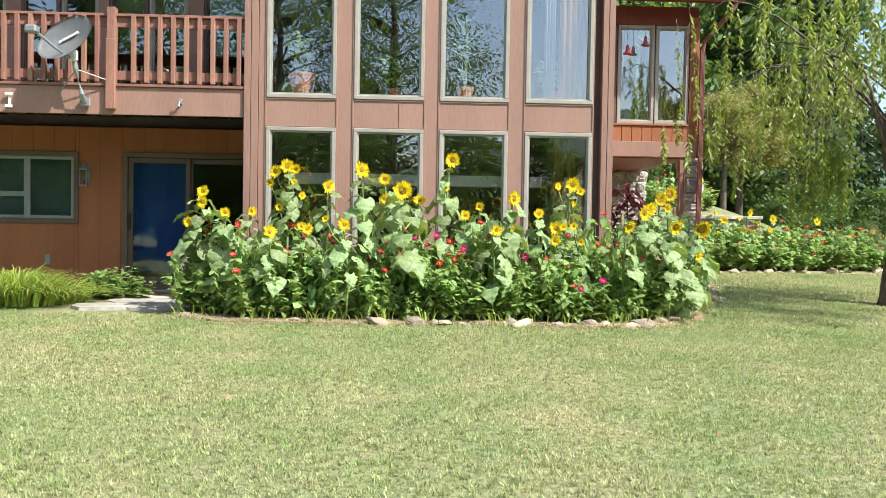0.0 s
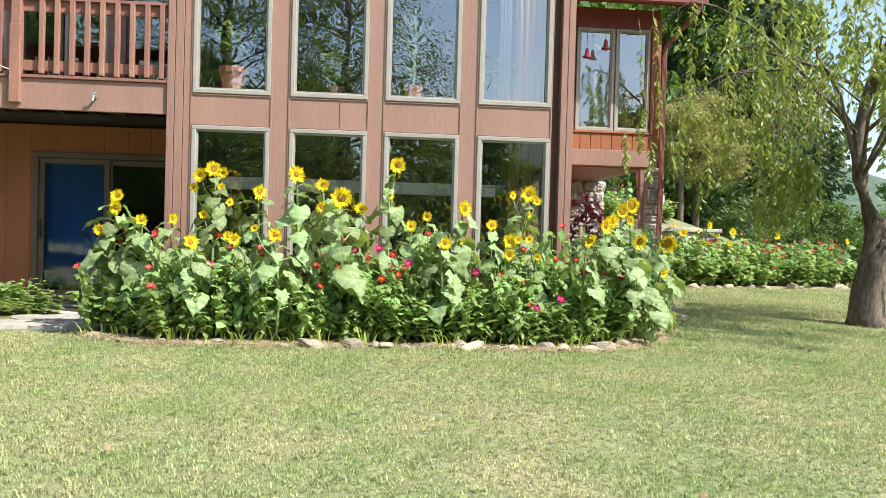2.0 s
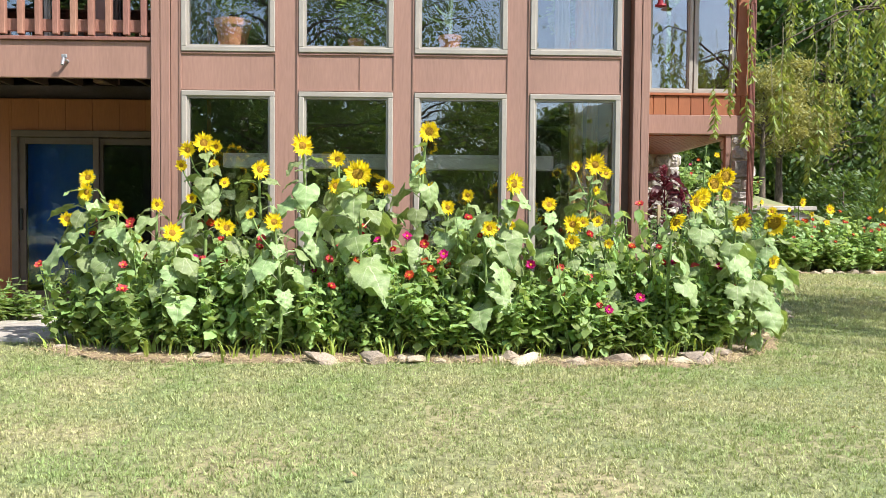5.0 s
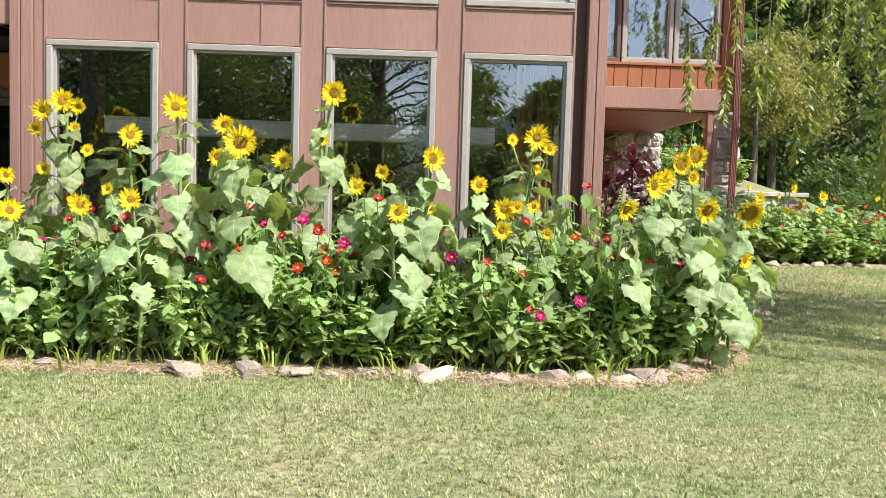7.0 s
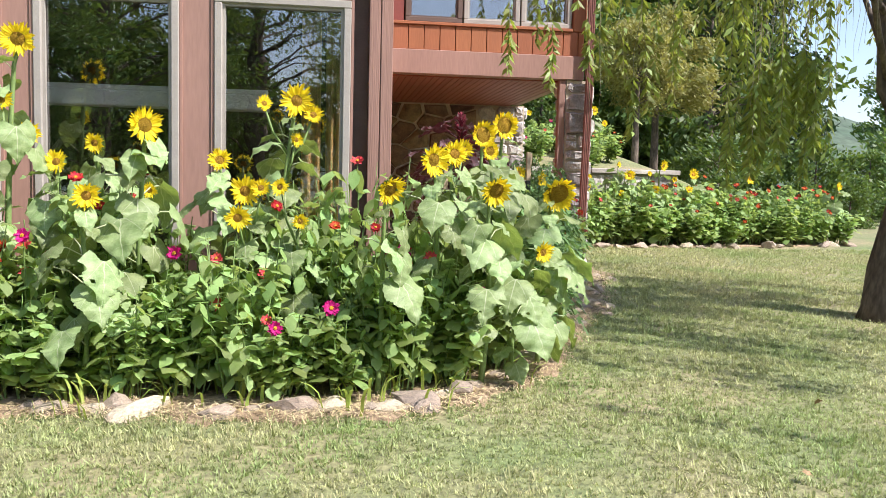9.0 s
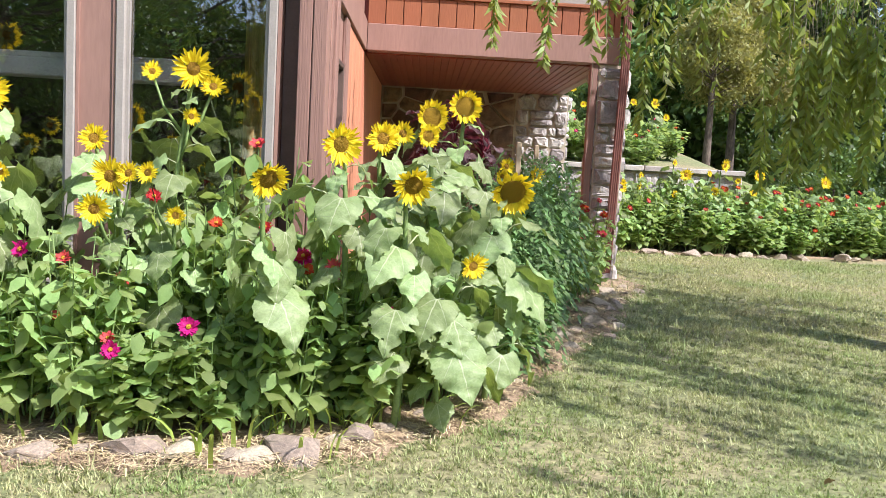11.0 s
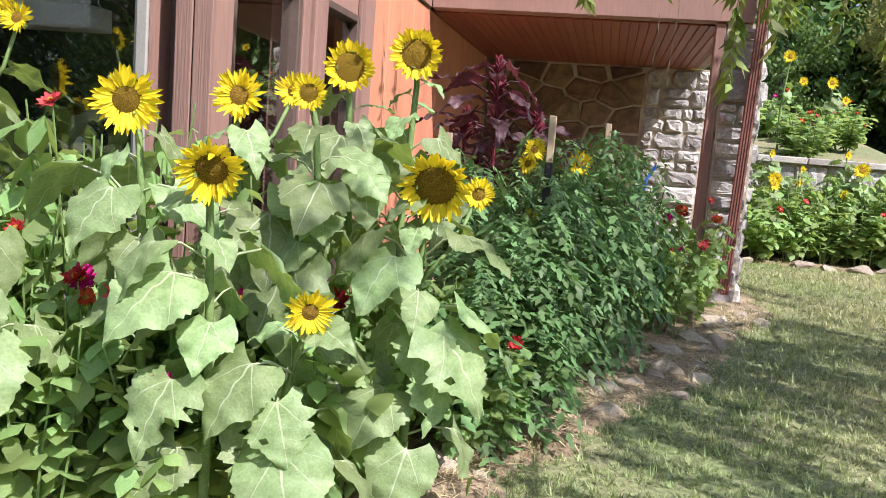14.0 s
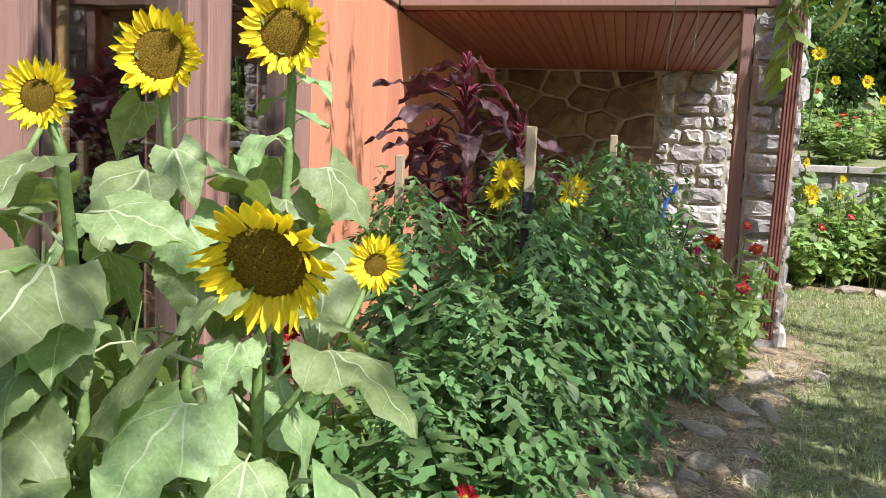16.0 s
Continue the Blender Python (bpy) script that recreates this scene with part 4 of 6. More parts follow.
def seed_disc(seed, r=0.46, mat=None):
    """A domed disc of packed florets in a spiral."""
    bm = bmesh.new()
    rng = random.Random(seed)
    rings = []
    for i in range(9):
        q = i / 8
        rings.append([bm.verts.new((r * q * math.cos(a), r * q * math.sin(a), 0.13 * (1 - q ** 2.4) + 0.006 * math.sin(q * 9) + rng.uniform(-0.008, 0.008))) for a in np.linspace(0, math.tau, 20, endpoint=False)] if i else [bm.verts.new((0, 0, 0.132))])
    rings.append([bm.verts.new((r * 0.9 * math.cos(a), r * 0.9 * math.sin(a), -0.14)) for a in np.linspace(0, math.tau, 20, endpoint=False)])
    for i in range(9):
        for k in range(20):
            if i == 0:
                bm.faces.new((rings[0][0], rings[1][k], rings[1][(k + 1) % 20]))
            else:
                bm.faces.new((rings[i][k], rings[i + 1][k], rings[i + 1][(k + 1) % 20], rings[i][(k + 1) % 20]))
    # raised florets
    for j in range(150):
        q = math.sqrt((j + 8) / 160)
        a = j * 2.39996
        c = Vector((r * 0.95 * q * math.cos(a), r * 0.95 * q * math.sin(a), 0.13 * (1 - q ** 2.4) + 0.006 * math.sin(q * 9)))
        s = 0.017
        top = bm.verts.new(c + Vector((0, 0, 0.03)))
        b = [bm.verts.new(c + Vector((s * math.cos(k * 2.094), s * math.sin(k * 2.094), 0))) for k in range(3)]
        for k in range(3):
            bm.faces.new((b[k], b[(k + 1) % 3], top))
    return finish("disc", bm, mat or DISC)


PETALS = [ray_petals(300 + i, n=n, r0=r0, r1=r1) for i, (n, r0, r1) in enumerate(((29, 0.48, 0.95), (27, 0.42, 1.0), (32, 0.56, 0.92), (25, 0.34, 1.0), (26, 0.38, 1.0)))]
DISCS = [seed_disc(320 + i, r, m) for i, (r, m) in enumerate(((0.50, DISC), (0.44, DISC), (0.58, DISC), (0.36, DISCLIGHT), (0.40, DISCLIGHT)))]
SEPALS = ray_petals(340, n=16, r0=0.34, r1=0.78, rows=2, mat=STEMGREEN, lift=-0.12, wide=0.2, name="calyx")


def facing(direction, spin):
    q = Vector(direction).normalized().to_track_quat("Z", "Y")
    return q.to_matrix().to_4x4() @ Matrix.Rotation(spin, 4, "Z")


def sunflower(heads, rng, label, leaves=None, base=None, group="sunflowers in the flower bed", size=1.0, torn=0.3, kinds=None, lift=None, nod=0.0, low=0.14, aim=None):
    """A sunflower. heads: (x, y, z, width) of each bloom, the first on the main stem."""
    hx, hy, hz, hw = heads[0]
    bx, by = base or (hx + rng.uniform(-0.06, 0.06), hy + rng.uniform(0.05, 0.16))
    bz = ground_z(bx, by) if lift is None else lift
    t = thing("sunflower", (bx, by, bz), label, "sunflower", group)
    H = hz - bz
    off = Vector((hx - bx, hy - by, 0))
    wob = Vector((rng.uniform(-0.04, 0.04), rng.uniform(-0.04, 0.04), 0))

    def stem_at(s):
        return Vector((0, 0, H * s)) + off * (s ** 3 * 0.75) + wob * math.sin(s * 4.0)
    bm = bmesh.new()
    tops = []
    for i, (x, y, z, w) in enumerate(heads):
        tip = Vector((x - bx, y - by, z - bz))
        face_dir = Vector((rng.uniform(-0.2, 0.85), -1, rng.uniform(-0.15, 0.3) - nod))
        if aim and i == 0:
            face_dir = Vector(aim)
        back = tip - face_dir.normalized() * (w * 0.1)
        if i == 0:
            pts = [stem_at(s) for s in np.linspace(0, 0.93, 9)] + [back + Vector((0, 0.02, -0.02))]
            r = 0.011 + 0.004 * H
            tube(bm, pts, [r * (1.25 - 0.6 * k / 9) for k in range(10)], 7)
        else:
            s0 = max(0.3, min(0.85, (z - bz - 0.25 - 0.5 * abs(tip.x - stem_at(0.8).x)) / H))
            a = stem_at(s0)
            tube(bm, [a, a.lerp(back, 0.45) + Vector((tip.x - a.x, tip.y - a.y, 0)) * 0.18, back], [0.010, 0.008, 0.007], 6)
        tops.append((tip, face_dir, w * 1.1))
    part("stem", bm, STEMGREEN, t, smooth=True)
    for i, (tip, d, w) in enumerate(tops):
        k = kinds[i] if kinds else (rng.choice((1, 3, 4)) if w > 0.2 else rng.choice((3, 4, 3)))
        disc = part("flower_head", DISCS[k], None, t, "brown seed disc" if k < 3 else "orange-brown young disc")
        disc.matrix_local = Matrix.Translation(tip) @ facing(d, rng.uniform(0, 6)) @ Matrix.Scale(w / 2, 4)
        part("corolla", PETALS[k], None, disc, "yellow pointed petals")
        part("calyx", SEPALS, None, disc)
    n = leaves if leaves is not None else max(6, int(H / 0.08))
    for i in range(n):
        s = low + (0.94 - low) * ((i + rng.uniform(0, 0.6)) / n) ** 0.8
        me = rng.choice(TORNLEAVES if rng.random() < torn and s < 0.65 else TOPLEAVES if s > 0.8 else SUNLEAVES)
        lf = part("leaf", me, None, t)
        sc = size * (0.12 + 0.14 * math.sin(math.pi * min(1, s * 0.95))) * rng.uniform(0.62, 1.14) * (0.9 if s > 0.85 else 1)
        a = i * 2.4 + rng.uniform(-0.5, 0.5)
        if rng.random() < 0.3:
            a = math.pi + rng.uniform(-0.9, 0.9)
        lf.matrix_local = Matrix.Translation(stem_at(s)) @ Matrix.Rotation(a, 4, "Z") @ Matrix.Rotation(rng.uniform(-0.2, 0.3), 4, "X") @ Matrix.Rotation(rng.uniform(-0.3, 0.3), 4, "Y") @ Matrix.Scale(sc, 4)
    return t


TALL, MID, BRANCHED = "tall yellow sunflower with broad grey-green leaves in the flower bed", "yellow sunflower half hidden among zinnias in the flower bed", "branching sunflower with several small yellow blooms in the flower bed"
rng = random.Random(9)
sunflower([(-2.61, 11.24, 1.89, 0.17), (-2.61, 11.2, 1.75, 0.17), (-2.80, 11.2, 1.49, 0.15)], rng, BRANCHED, base=(-2.66, 11.32), size=1.15, leaves=24)
sunflower([(-2.29, 11.1, 1.61, 0.15)], rng, MID, leaves=20, size=1.15)
sunflower([(-2.0, 11.4, 1.64, 0.14), (-2.15, 11.3, 1.3, 0.10)], rng, MID, leaves=20, size=1.15)
sunflower([(-1.65, 10.75, 1.37, 0.19)], rng, MID, leaves=18)
sunflower([(-1.52, 11.35, 2.25, 0.20), (-1.68, 11.35, 2.18, 0.17), (-1.41, 11.4, 2.22, 0.14), (-1.76, 11.4, 2.03, 0.12), (-1.42, 11.35, 2.04, 0.10), (-1.32, 11.35, 1.86, 0.11), (-1.60, 11.2, 1.70, 0.11)], rng, BRANCHED, base=(-1.5, 11.42))
sunflower([(-1.19, 10.9, 1.42, 0.16), (-1.27, 11.0, 1.45, 0.12)], rng, MID)
sunflower([(-0.97, 11.33, 1.99, 0.20)], rng, TALL)
sunflower([(-0.68, 10.55, 1.48, 0.17), (-0.94, 10.8, 1.55, 0.10)], rng, MID, base=(-0.66, 10.68))
sunflower([(-0.50, 11.0, 2.20, 0.22)], rng, TALL)
sunflower([(-0.20, 11.33, 2.10, 0.18), (-0.20, 11.1, 1.83, 0.16)], rng, TALL)
sunflower([(0.04, 10.84, 1.93, 0.25)], rng, TALL, size=1.35, leaves=17)
sunflower([(0.27, 11.37, 1.83, 0.17)], rng, TALL)
sunflower([(0.70, 11.2, 2.37, 0.20), (0.61, 11.17, 2.0, 0.13), (0.72, 11.3, 1.81, 0.14)], rng, TALL, base=(0.60, 11.28), leaves=18)
sunflower([(0.89, 11.28, 1.63, 0.15)], rng, MID)
sunflower([(1.09, 11.39, 1.76, 0.13)], rng, MID)
sunflower([(1.25, 10.64, 1.44, 0.16)], rng, MID, base=(1.2, 10.72))
sunflower([(1.50, 10.94, 1.86, 0.21), (1.49, 11.1, 1.47, 0.10)], rng, TALL, size=1.1)
sunflower([(1.89, 11.29, 1.67, 0.15)], rng, MID)
sunflower([(2.37, 11.43, 2.08, 0.22), (2.16, 11.38, 2.05, 0.11), (2.48, 11.43, 1.99, 0.13), (2.37, 11.4, 1.82, 0.10)], rng, BRANCHED, base=(2.28, 11.45), size=0.9)
sunflower([(2.08, 11.03, 1.48, 0.19), (2.05, 10.9, 1.32, 0.16), (2.18, 11.0, 1.5, 0.12)], rng, BRANCHED, size=0.85)
sunflower([(2.42, 11.0, 1.30, 0.10), (2.30, 10.93, 1.51, 0.11)], rng, MID, size=0.8)
CORNER = "sunflowers at the bed's corner"
sunflower([(2.95, 10.62, 1.52, 0.19)], rng, TALL, group=CORNER, kinds=[0], leaves=11, low=0.4, size=0.9, aim=(0.75, -1, -0.55))
sunflower([(3.24, 10.96, 1.705, 0.20)], rng, TALL, group=CORNER, kinds=[1], leaves=11, low=0.45, aim=(0.55, -1, -0.1))
sunflower([(3.43, 11.35, 1.757, 0.18), (3.53, 11.6, 1.80, 0.14)], rng, TALL, group=CORNER, kinds=[4, 3], leaves=13, low=0.4, aim=(0.2, -1, 0.1))
sunflower([(3.675, 11.37, 1.785, 0.135)], rng, MID, group=CORNER, kinds=[0], aim=(0.35, -1, 0.05))
sunflower([(3.69, 11.76, 1.914, 0.21)], rng, TALL, group=CORNER, kinds=[2], size=0.95, aim=(0.35, -1, 0.05))
sunflower([(3.894, 12.0, 2.004, 0.225)], rng, TALL, group=CORNER, kinds=[2], size=0.95, aim=(0.3, -1, -0.05))
sunflower([(3.616, 10.80, 1.525, 0.20)], rng, TALL, group=CORNER, kinds=[0], size=0.95, leaves=15, low=0.2, aim=(0.3, -1, -0.45), torn=0.45)
sunflower([(4.155, 11.34, 1.51, 0.26), (4.25, 11.68, 1.47, 0.12)], rng, "large nodding sunflower with a wide brown disc and huge leaves", base=(4.08, 11.46), group=CORNER, kinds=[2, 1], size=1.02, leaves=20, torn=0.4, low=0.12, aim=(0.12, -1, -0.5))
sunflower([(3.928, 10.815, 1.145, 0.145)], rng, MID, base=(3.8, 11.0), group=CORNER, kinds=[3], size=1.0, leaves=13, torn=0.5, low=0.1, aim=(0.5, -1, -0.1))
sunflower([(4.30, 13.27, 1.66, 0.14), (4.27, 13.27, 1.58, 0.12), (4.31, 13.32, 1.28, 0.10)], rng, "small sunflower among tomato plants", leaves=5, size=0.6, kinds=[3, 3, 3])
sunflower([(4.55, 13.4, 1.60, 0.15)], rng, "small sunflower among tomato plants", leaves=5, size=0.6, kinds=[3])


# zinnias: bushy plants of many pointed leaves on upright stems
def leaf_cloud(rng, stems, per_node, nodes, ln, wd, z0):
    """Pairs of pointed leaves up the stems; returns verts and faces."""
    verts, faces = [], []
    for p0, p1 in stems:
        p0, p1 = Vector(p0), Vector(p1)
        for i in range(nodes):
            s = z0 + (1 - z0) * (i + rng.uniform(0, 0.7)) / nodes
            c = p0.lerp(p1, s) + Vector((rng.gauss(0, 0.03), rng.gauss(0, 0.03), 0))
            a0 = rng.uniform(0, math.tau)
            for k in range(per_node):
                a = a0 + k * math.tau / per_node + rng.uniform(-0.4, 0.4)
                L = ln * rng.uniform(0.45, 1.4) * (1.1 - 0.35 * s)
                W = wd * rng.uniform(0.8, 1.2) * L / ln
                tilt = rng.uniform(-1.15, 0.4)
                o = Vector((math.cos(a) * math.cos(tilt), math.sin(a) * math.cos(tilt), math.sin(tilt)))
                side = Vector((-math.sin(a), math.cos(a), rng.uniform(-0.5, 0.5)))
                up = o.cross(side).normalized() * -1
                b = len(verts)
                verts += [c, c + o * L * 0.30 + side * W * 0.5 + up * L * 0.06, c + o * L * 0.36 + up * L * 0.02, c + o * L * 0.32 - side * W * 0.5 + up * L * 0.06,
                          c + o * L * 0.68 + side * W * 0.47 + up * L * 0.02 - Vector((0, 0, L * 0.06)), c + o * L * 0.70 - Vector((0, 0, L * 0.09)), c + o * L * 0.68 - side * W * 0.47 - Vector((0, 0, L * 0.06)),
                          c + o * L - Vector((0, 0, L * 0.26))]
                faces += [(b, b + 2, b + 1), (b, b + 3, b + 2), (b + 1, b + 2, b + 5, b + 4), (b + 2, b + 3, b + 6, b + 5), (b + 4, b + 5, b + 7), (b + 5, b + 6, b + 7)]
    return verts, faces


def bush(seed, height, spread, count, nodes, per_node, ln, wd, mat, z0=0.16):
    rng = random.Random(seed)
    stems = []
    for _ in range(count):
        a, r = rng.uniform(0, math.tau), spread * math.sqrt(rng.random())
        stems.append(((0.4 * r * math.cos(a), 0.4 * r * math.sin(a), 0), (r * math.cos(a) + rng.uniform(-0.08, 0.08), r * math.sin(a) + rng.uniform(-0.08, 0.08), height * rng.uniform(0.55, 1.1))))
    v, f = leaf_cloud(rng, stems, per_node, nodes, ln, wd, z0)
    bm = bmesh.new()
    for a, b in stems:
        a, b = Vector(a), Vector(b)
        tube(bm, [a, a.lerp(b, 0.5) + Vector((rng.uniform(-0.02, 0.02), rng.uniform(-0.02, 0.02), 0)), b], [0.006, 0.005, 0.003], 4, False)
    return finish("stalk", bm, STEMGREEN), raw("foliage", v, f, mat, True), [b for a, b in stems]


ZIN = [bush(400 + i, 0.80, 0.29, 15, 9, 3, 0.096, 0.070, ZINLEAF, 0.28) for i in range(6)]
BLOOM = {c: [ray_petals(430 + i, n=17, r0=0.22, r1=1.0, rows=3, mat=m, lift=0.16, wide=0.34, name="blossom") for i in range(2)] for c, m in ZCOL.items()}
EYE_BM = bmesh.new()
bmesh.ops.create_icosphere(EYE_BM, subdivisions=1, radius=0.28, matrix=Matrix.Translation((0, 0, 0.16)) @ Matrix.Diagonal((1, 1, 0.6, 1)))
EYEMESH = finish("flower_centre", EYE_BM, ZEYE)


def zinnia(x, y, rng, height, blooms, group="zinnias in the flower bed", lift=None, width=1.0):
    """A zinnia bush; blooms: colours of its flowers."""
    st, fo, tips = rng.choice(ZIN)
    z = ground_z(x, y) if lift is None else lift
    col = blooms[0] if blooms else ""
    t = thing("zinnia_plant", (x, y, z), "bushy zinnia with %s flowers" % col if col else "bushy green zinnia without open flowers", "zinnia", group)
    spin = Matrix.Rotation(rng.uniform(0, 6.28), 4, "Z") @ Matrix.Diagonal((width, width, height / 0.8, 1))
    tagged(part("stalk", st, None, t), kind="stuff").matrix_local = spin
    tagged(part("foliage", fo, None, t), kind="stuff").matrix_local = spin
    # flowers stand on the foremost stems
    order = sorted((spin @ Vector(p) for p in tips), key=lambda p: p.y - 0.6 * p.z + rng.uniform(-0.1, 0.1))
    for c, p in zip(blooms, order):
        b = part("blossom", rng.choice(BLOOM[c]), None, t, "%s layered petals" % c)
        w = rng.uniform(0.032, 0.054)
        b.matrix_local = Matrix.Translation(p + Vector((0, -0.01, 0.015))) @ facing((rng.uniform(-0.5, 0.5), -0.8, rng.uniform(0.3, 1.2)), rng.uniform(0, 6)) @ Matrix.Scale(w, 4)
        part("flower_centre", EYEMESH, None, b)
    return t


rng = random.Random(21)
PICK = ["red"] * 4 + ["coral"] * 4 + ["magenta"] * 2 + ["orange"]
for row, (dy, hh) in enumerate(((0.18, 0.72), (0.46, 0.98), (0.76, 1.06))):
    x = -2.75 + 0.12 * row
    while x < 3.75:
        y = 10.62 + dy + rng.uniform(-0.07, 0.07) + max(0, -1.9 - x) * 0.45 + max(0, x - 3.0) * 0.75
        if y < 11.48:
            bl = [rng.choice(PICK) for _ in range(rng.choice((1, 1, 1, 2, 3) if x < 2.4 else (0, 0, 1, 1)) if row else rng.choice((0, 0, 1)))]
            zinnia(x, y, rng, hh * rng.uniform(0.6, 1.28), bl, width=rng.uniform(0.9, 1.2))
        x += rng.uniform(0.27, 0.37)
for x, y, h, bl in ((3.27, 10.95, 0.62, ["magenta"]), (2.28, 10.72, 0.50, ["magenta", "coral"]), (3.12, 11.15, 0.80, ["orange", "red"]), (3.14, 11.3, 0.85, ["magenta", "red"]), (0.5, 10.9, 0.95, ["red", "red"]),
                    (3.55, 11.35, 0.85, ["magenta"]), (3.85, 11.6, 0.8, ["red"]), (3.45, 11.85, 0.8, ["red", "coral"]), (3.9, 12.3, 0.75, ["red"]), (4.22, 12.15, 0.5, ["red", "red"]), (3.4, 12.3, 0.8, []), (3.75, 11.5, 0.7, []),
                    (4.0, 12.4, 0.8, ["red"])):
    zinnia(x, y, rng, h, bl, "zinnias at the bed's corner")
for x, y, h in ((5.35, 15.35, 0.85), (5.5, 15.9, 0.9), (5.15, 15.0, 0.8)):
    zinnia(x, y, rng, h, ["red", "orange", "coral", "magenta"][: rng.choice((3, 4))], "zinnias beside the pillar")


# tomatoes on stakes
def tomato_leaves(seed, height, spread):
    rng = random.Random(seed)
    verts, faces = [], []

    def leaflet(c, d, side, L):
        b = len(verts)
        dn = Vector((0, 0, -1))
        verts.extend([c, c + d * L * 0.36 + side * L * 0.27 + dn * L * 0.02, c + d * L * 0.36 - side * L * 0.27 + dn * L * 0.02, c + d * L * 0.44 + side * L * 0.14 + dn * L * 0.08,
                      c + d * L * 0.44 - side * L * 0.14 + dn * L * 0.08, c + d * L * 0.66 + side * L * 0.17 + dn * L * 0.12, c + d * L * 0.66 - side * L * 0.17 + dn * L * 0.12, c + d * L + dn * L * 0.14])
        faces.extend([(b, b + 1, b + 3), (b, b + 3, b + 4), (b, b + 4, b + 2), (b + 3, b + 5, b + 7), (b + 3, b + 7, b + 4), (b + 4, b + 7, b + 6)])
    for i in range(112):
        s = rng.uniform(0.16, 1.0) if i > 16 else rng.uniform(1.0, 1.18)
        a = rng.uniform(0, math.tau)
        r = spread * rng.uniform(0.1, 0.9) * max(0.12, 0.5 + 1.0 * s - 0.95 * s * s)
        c = Vector((r * math.cos(a), r * math.sin(a), height * s))
        d = Vector((math.cos(a), math.sin(a), rng.uniform(-0.8, 0.35))).normalized()
        side = d.cross(Vector((0, 0, 1))).normalized()
        L = rng.uniform(0.10, 0.27) * (0.6 if s > 1 else 1)
        for k in range(5):
            p = c + d * (L * (0.2 + 0.17 * k)) + Vector((0, 0, -L * 0.06 * k * k))
            if k < 4:
                for sg in (-1, 1):
                    leaflet(p, (side * sg * 0.8 + d * 0.5 + Vector((0, 0, rng.uniform(-1.1, 0.3)))).normalized(), (d * rng.uniform(0.2, 1.0) - side * sg * rng.uniform(0.2, 1.0)).normalized(), L * rng.uniform(0.34, 0.52))
            else:
                leaflet(p, (d + Vector((0, 0, rng.uniform(-1.6, -0.2)))).normalized(), side, L * 0.42)
    return raw("foliage", verts, faces, TOMLEAF, True)


TOMSTEM = material("dark_stem", (0.07, 0.12, 0.04), 0.7, 0.2, 12.0, 0.2, 90)
TOM = [tomato_leaves(500 + i, 1.3, 0.36) for i in range(4)]
rng = random.Random(31)
for x, y, h, stake in ((4.40, 12.5, 0.95, False), (4.2, 12.15, 0.8, False), (4.39, 13.32, 1.3, True), (4.69, 14.54, 1.3, True), (4.45, 12.9, 1.1, False), (4.72, 13.8, 1.25, False), (3.95, 13.4, 1.05, False), (4.25, 14.3, 1.2, False), (4.6, 13.4, 1.15, False), (4.85, 14.4, 1.2, False), (3.7, 13.9, 1.15, True), (4.6, 15.3, 1.25, False), (4.12, 12.75, 1.15, False), (5.0, 15.1, 1.15, False)):
    z = ground_z(x, y)
    t = thing("tomato_plant", (x, y, z), "dense dark green tomato plant tied to a wooden stake" if stake else "dense dark green tomato plant", "tomato plant", "tomato plants beside the house")
    m = Matrix.Rotation(rng.uniform(0, 6.28), 4, "Z") @ Matrix.Diagonal((rng.uniform(0.9, 1.1), rng.uniform(0.9, 1.1), h / 1.3, 1))
    tagged(part("foliage", rng.choice(TOM), None, t), kind="stuff").matrix_local = m
    bm = bmesh.new()
    for k in range(2):
        a = rng.uniform(0, 6.28)
        tube(bm, [(0.03 * math.cos(a), 0.03 * math.sin(a), 0), (0.1 * math.cos(a), 0.1 * math.sin(a), h * 0.5), (0.16 * math.cos(a + 0.5), 0.16 * math.sin(a + 0.5), h * 0.95)], [0.009, 0.007, 0.004], 5)
    part("stem", bm, TOMSTEM, t)
    if stake:
        top = 1.54 if x > 4 else 1.4
        s = thing("garden_stake", (x, y - 0.05, z), "square wooden garden stake with a dark lower sleeve", "stake", "stakes among the tomatoes")
        part("stake_top", boxes((-0.02, 0.02, -0.02, 0.02, top - 0.26, top), bevel=0.004), STAKEWOOD, s)
        part("sleeve", boxes((-0.021, 0.021, -0.021, 0.021, 0, top - 0.26), bevel=0.003), BLACKPLASTIC, s, "dark weathered sleeve")

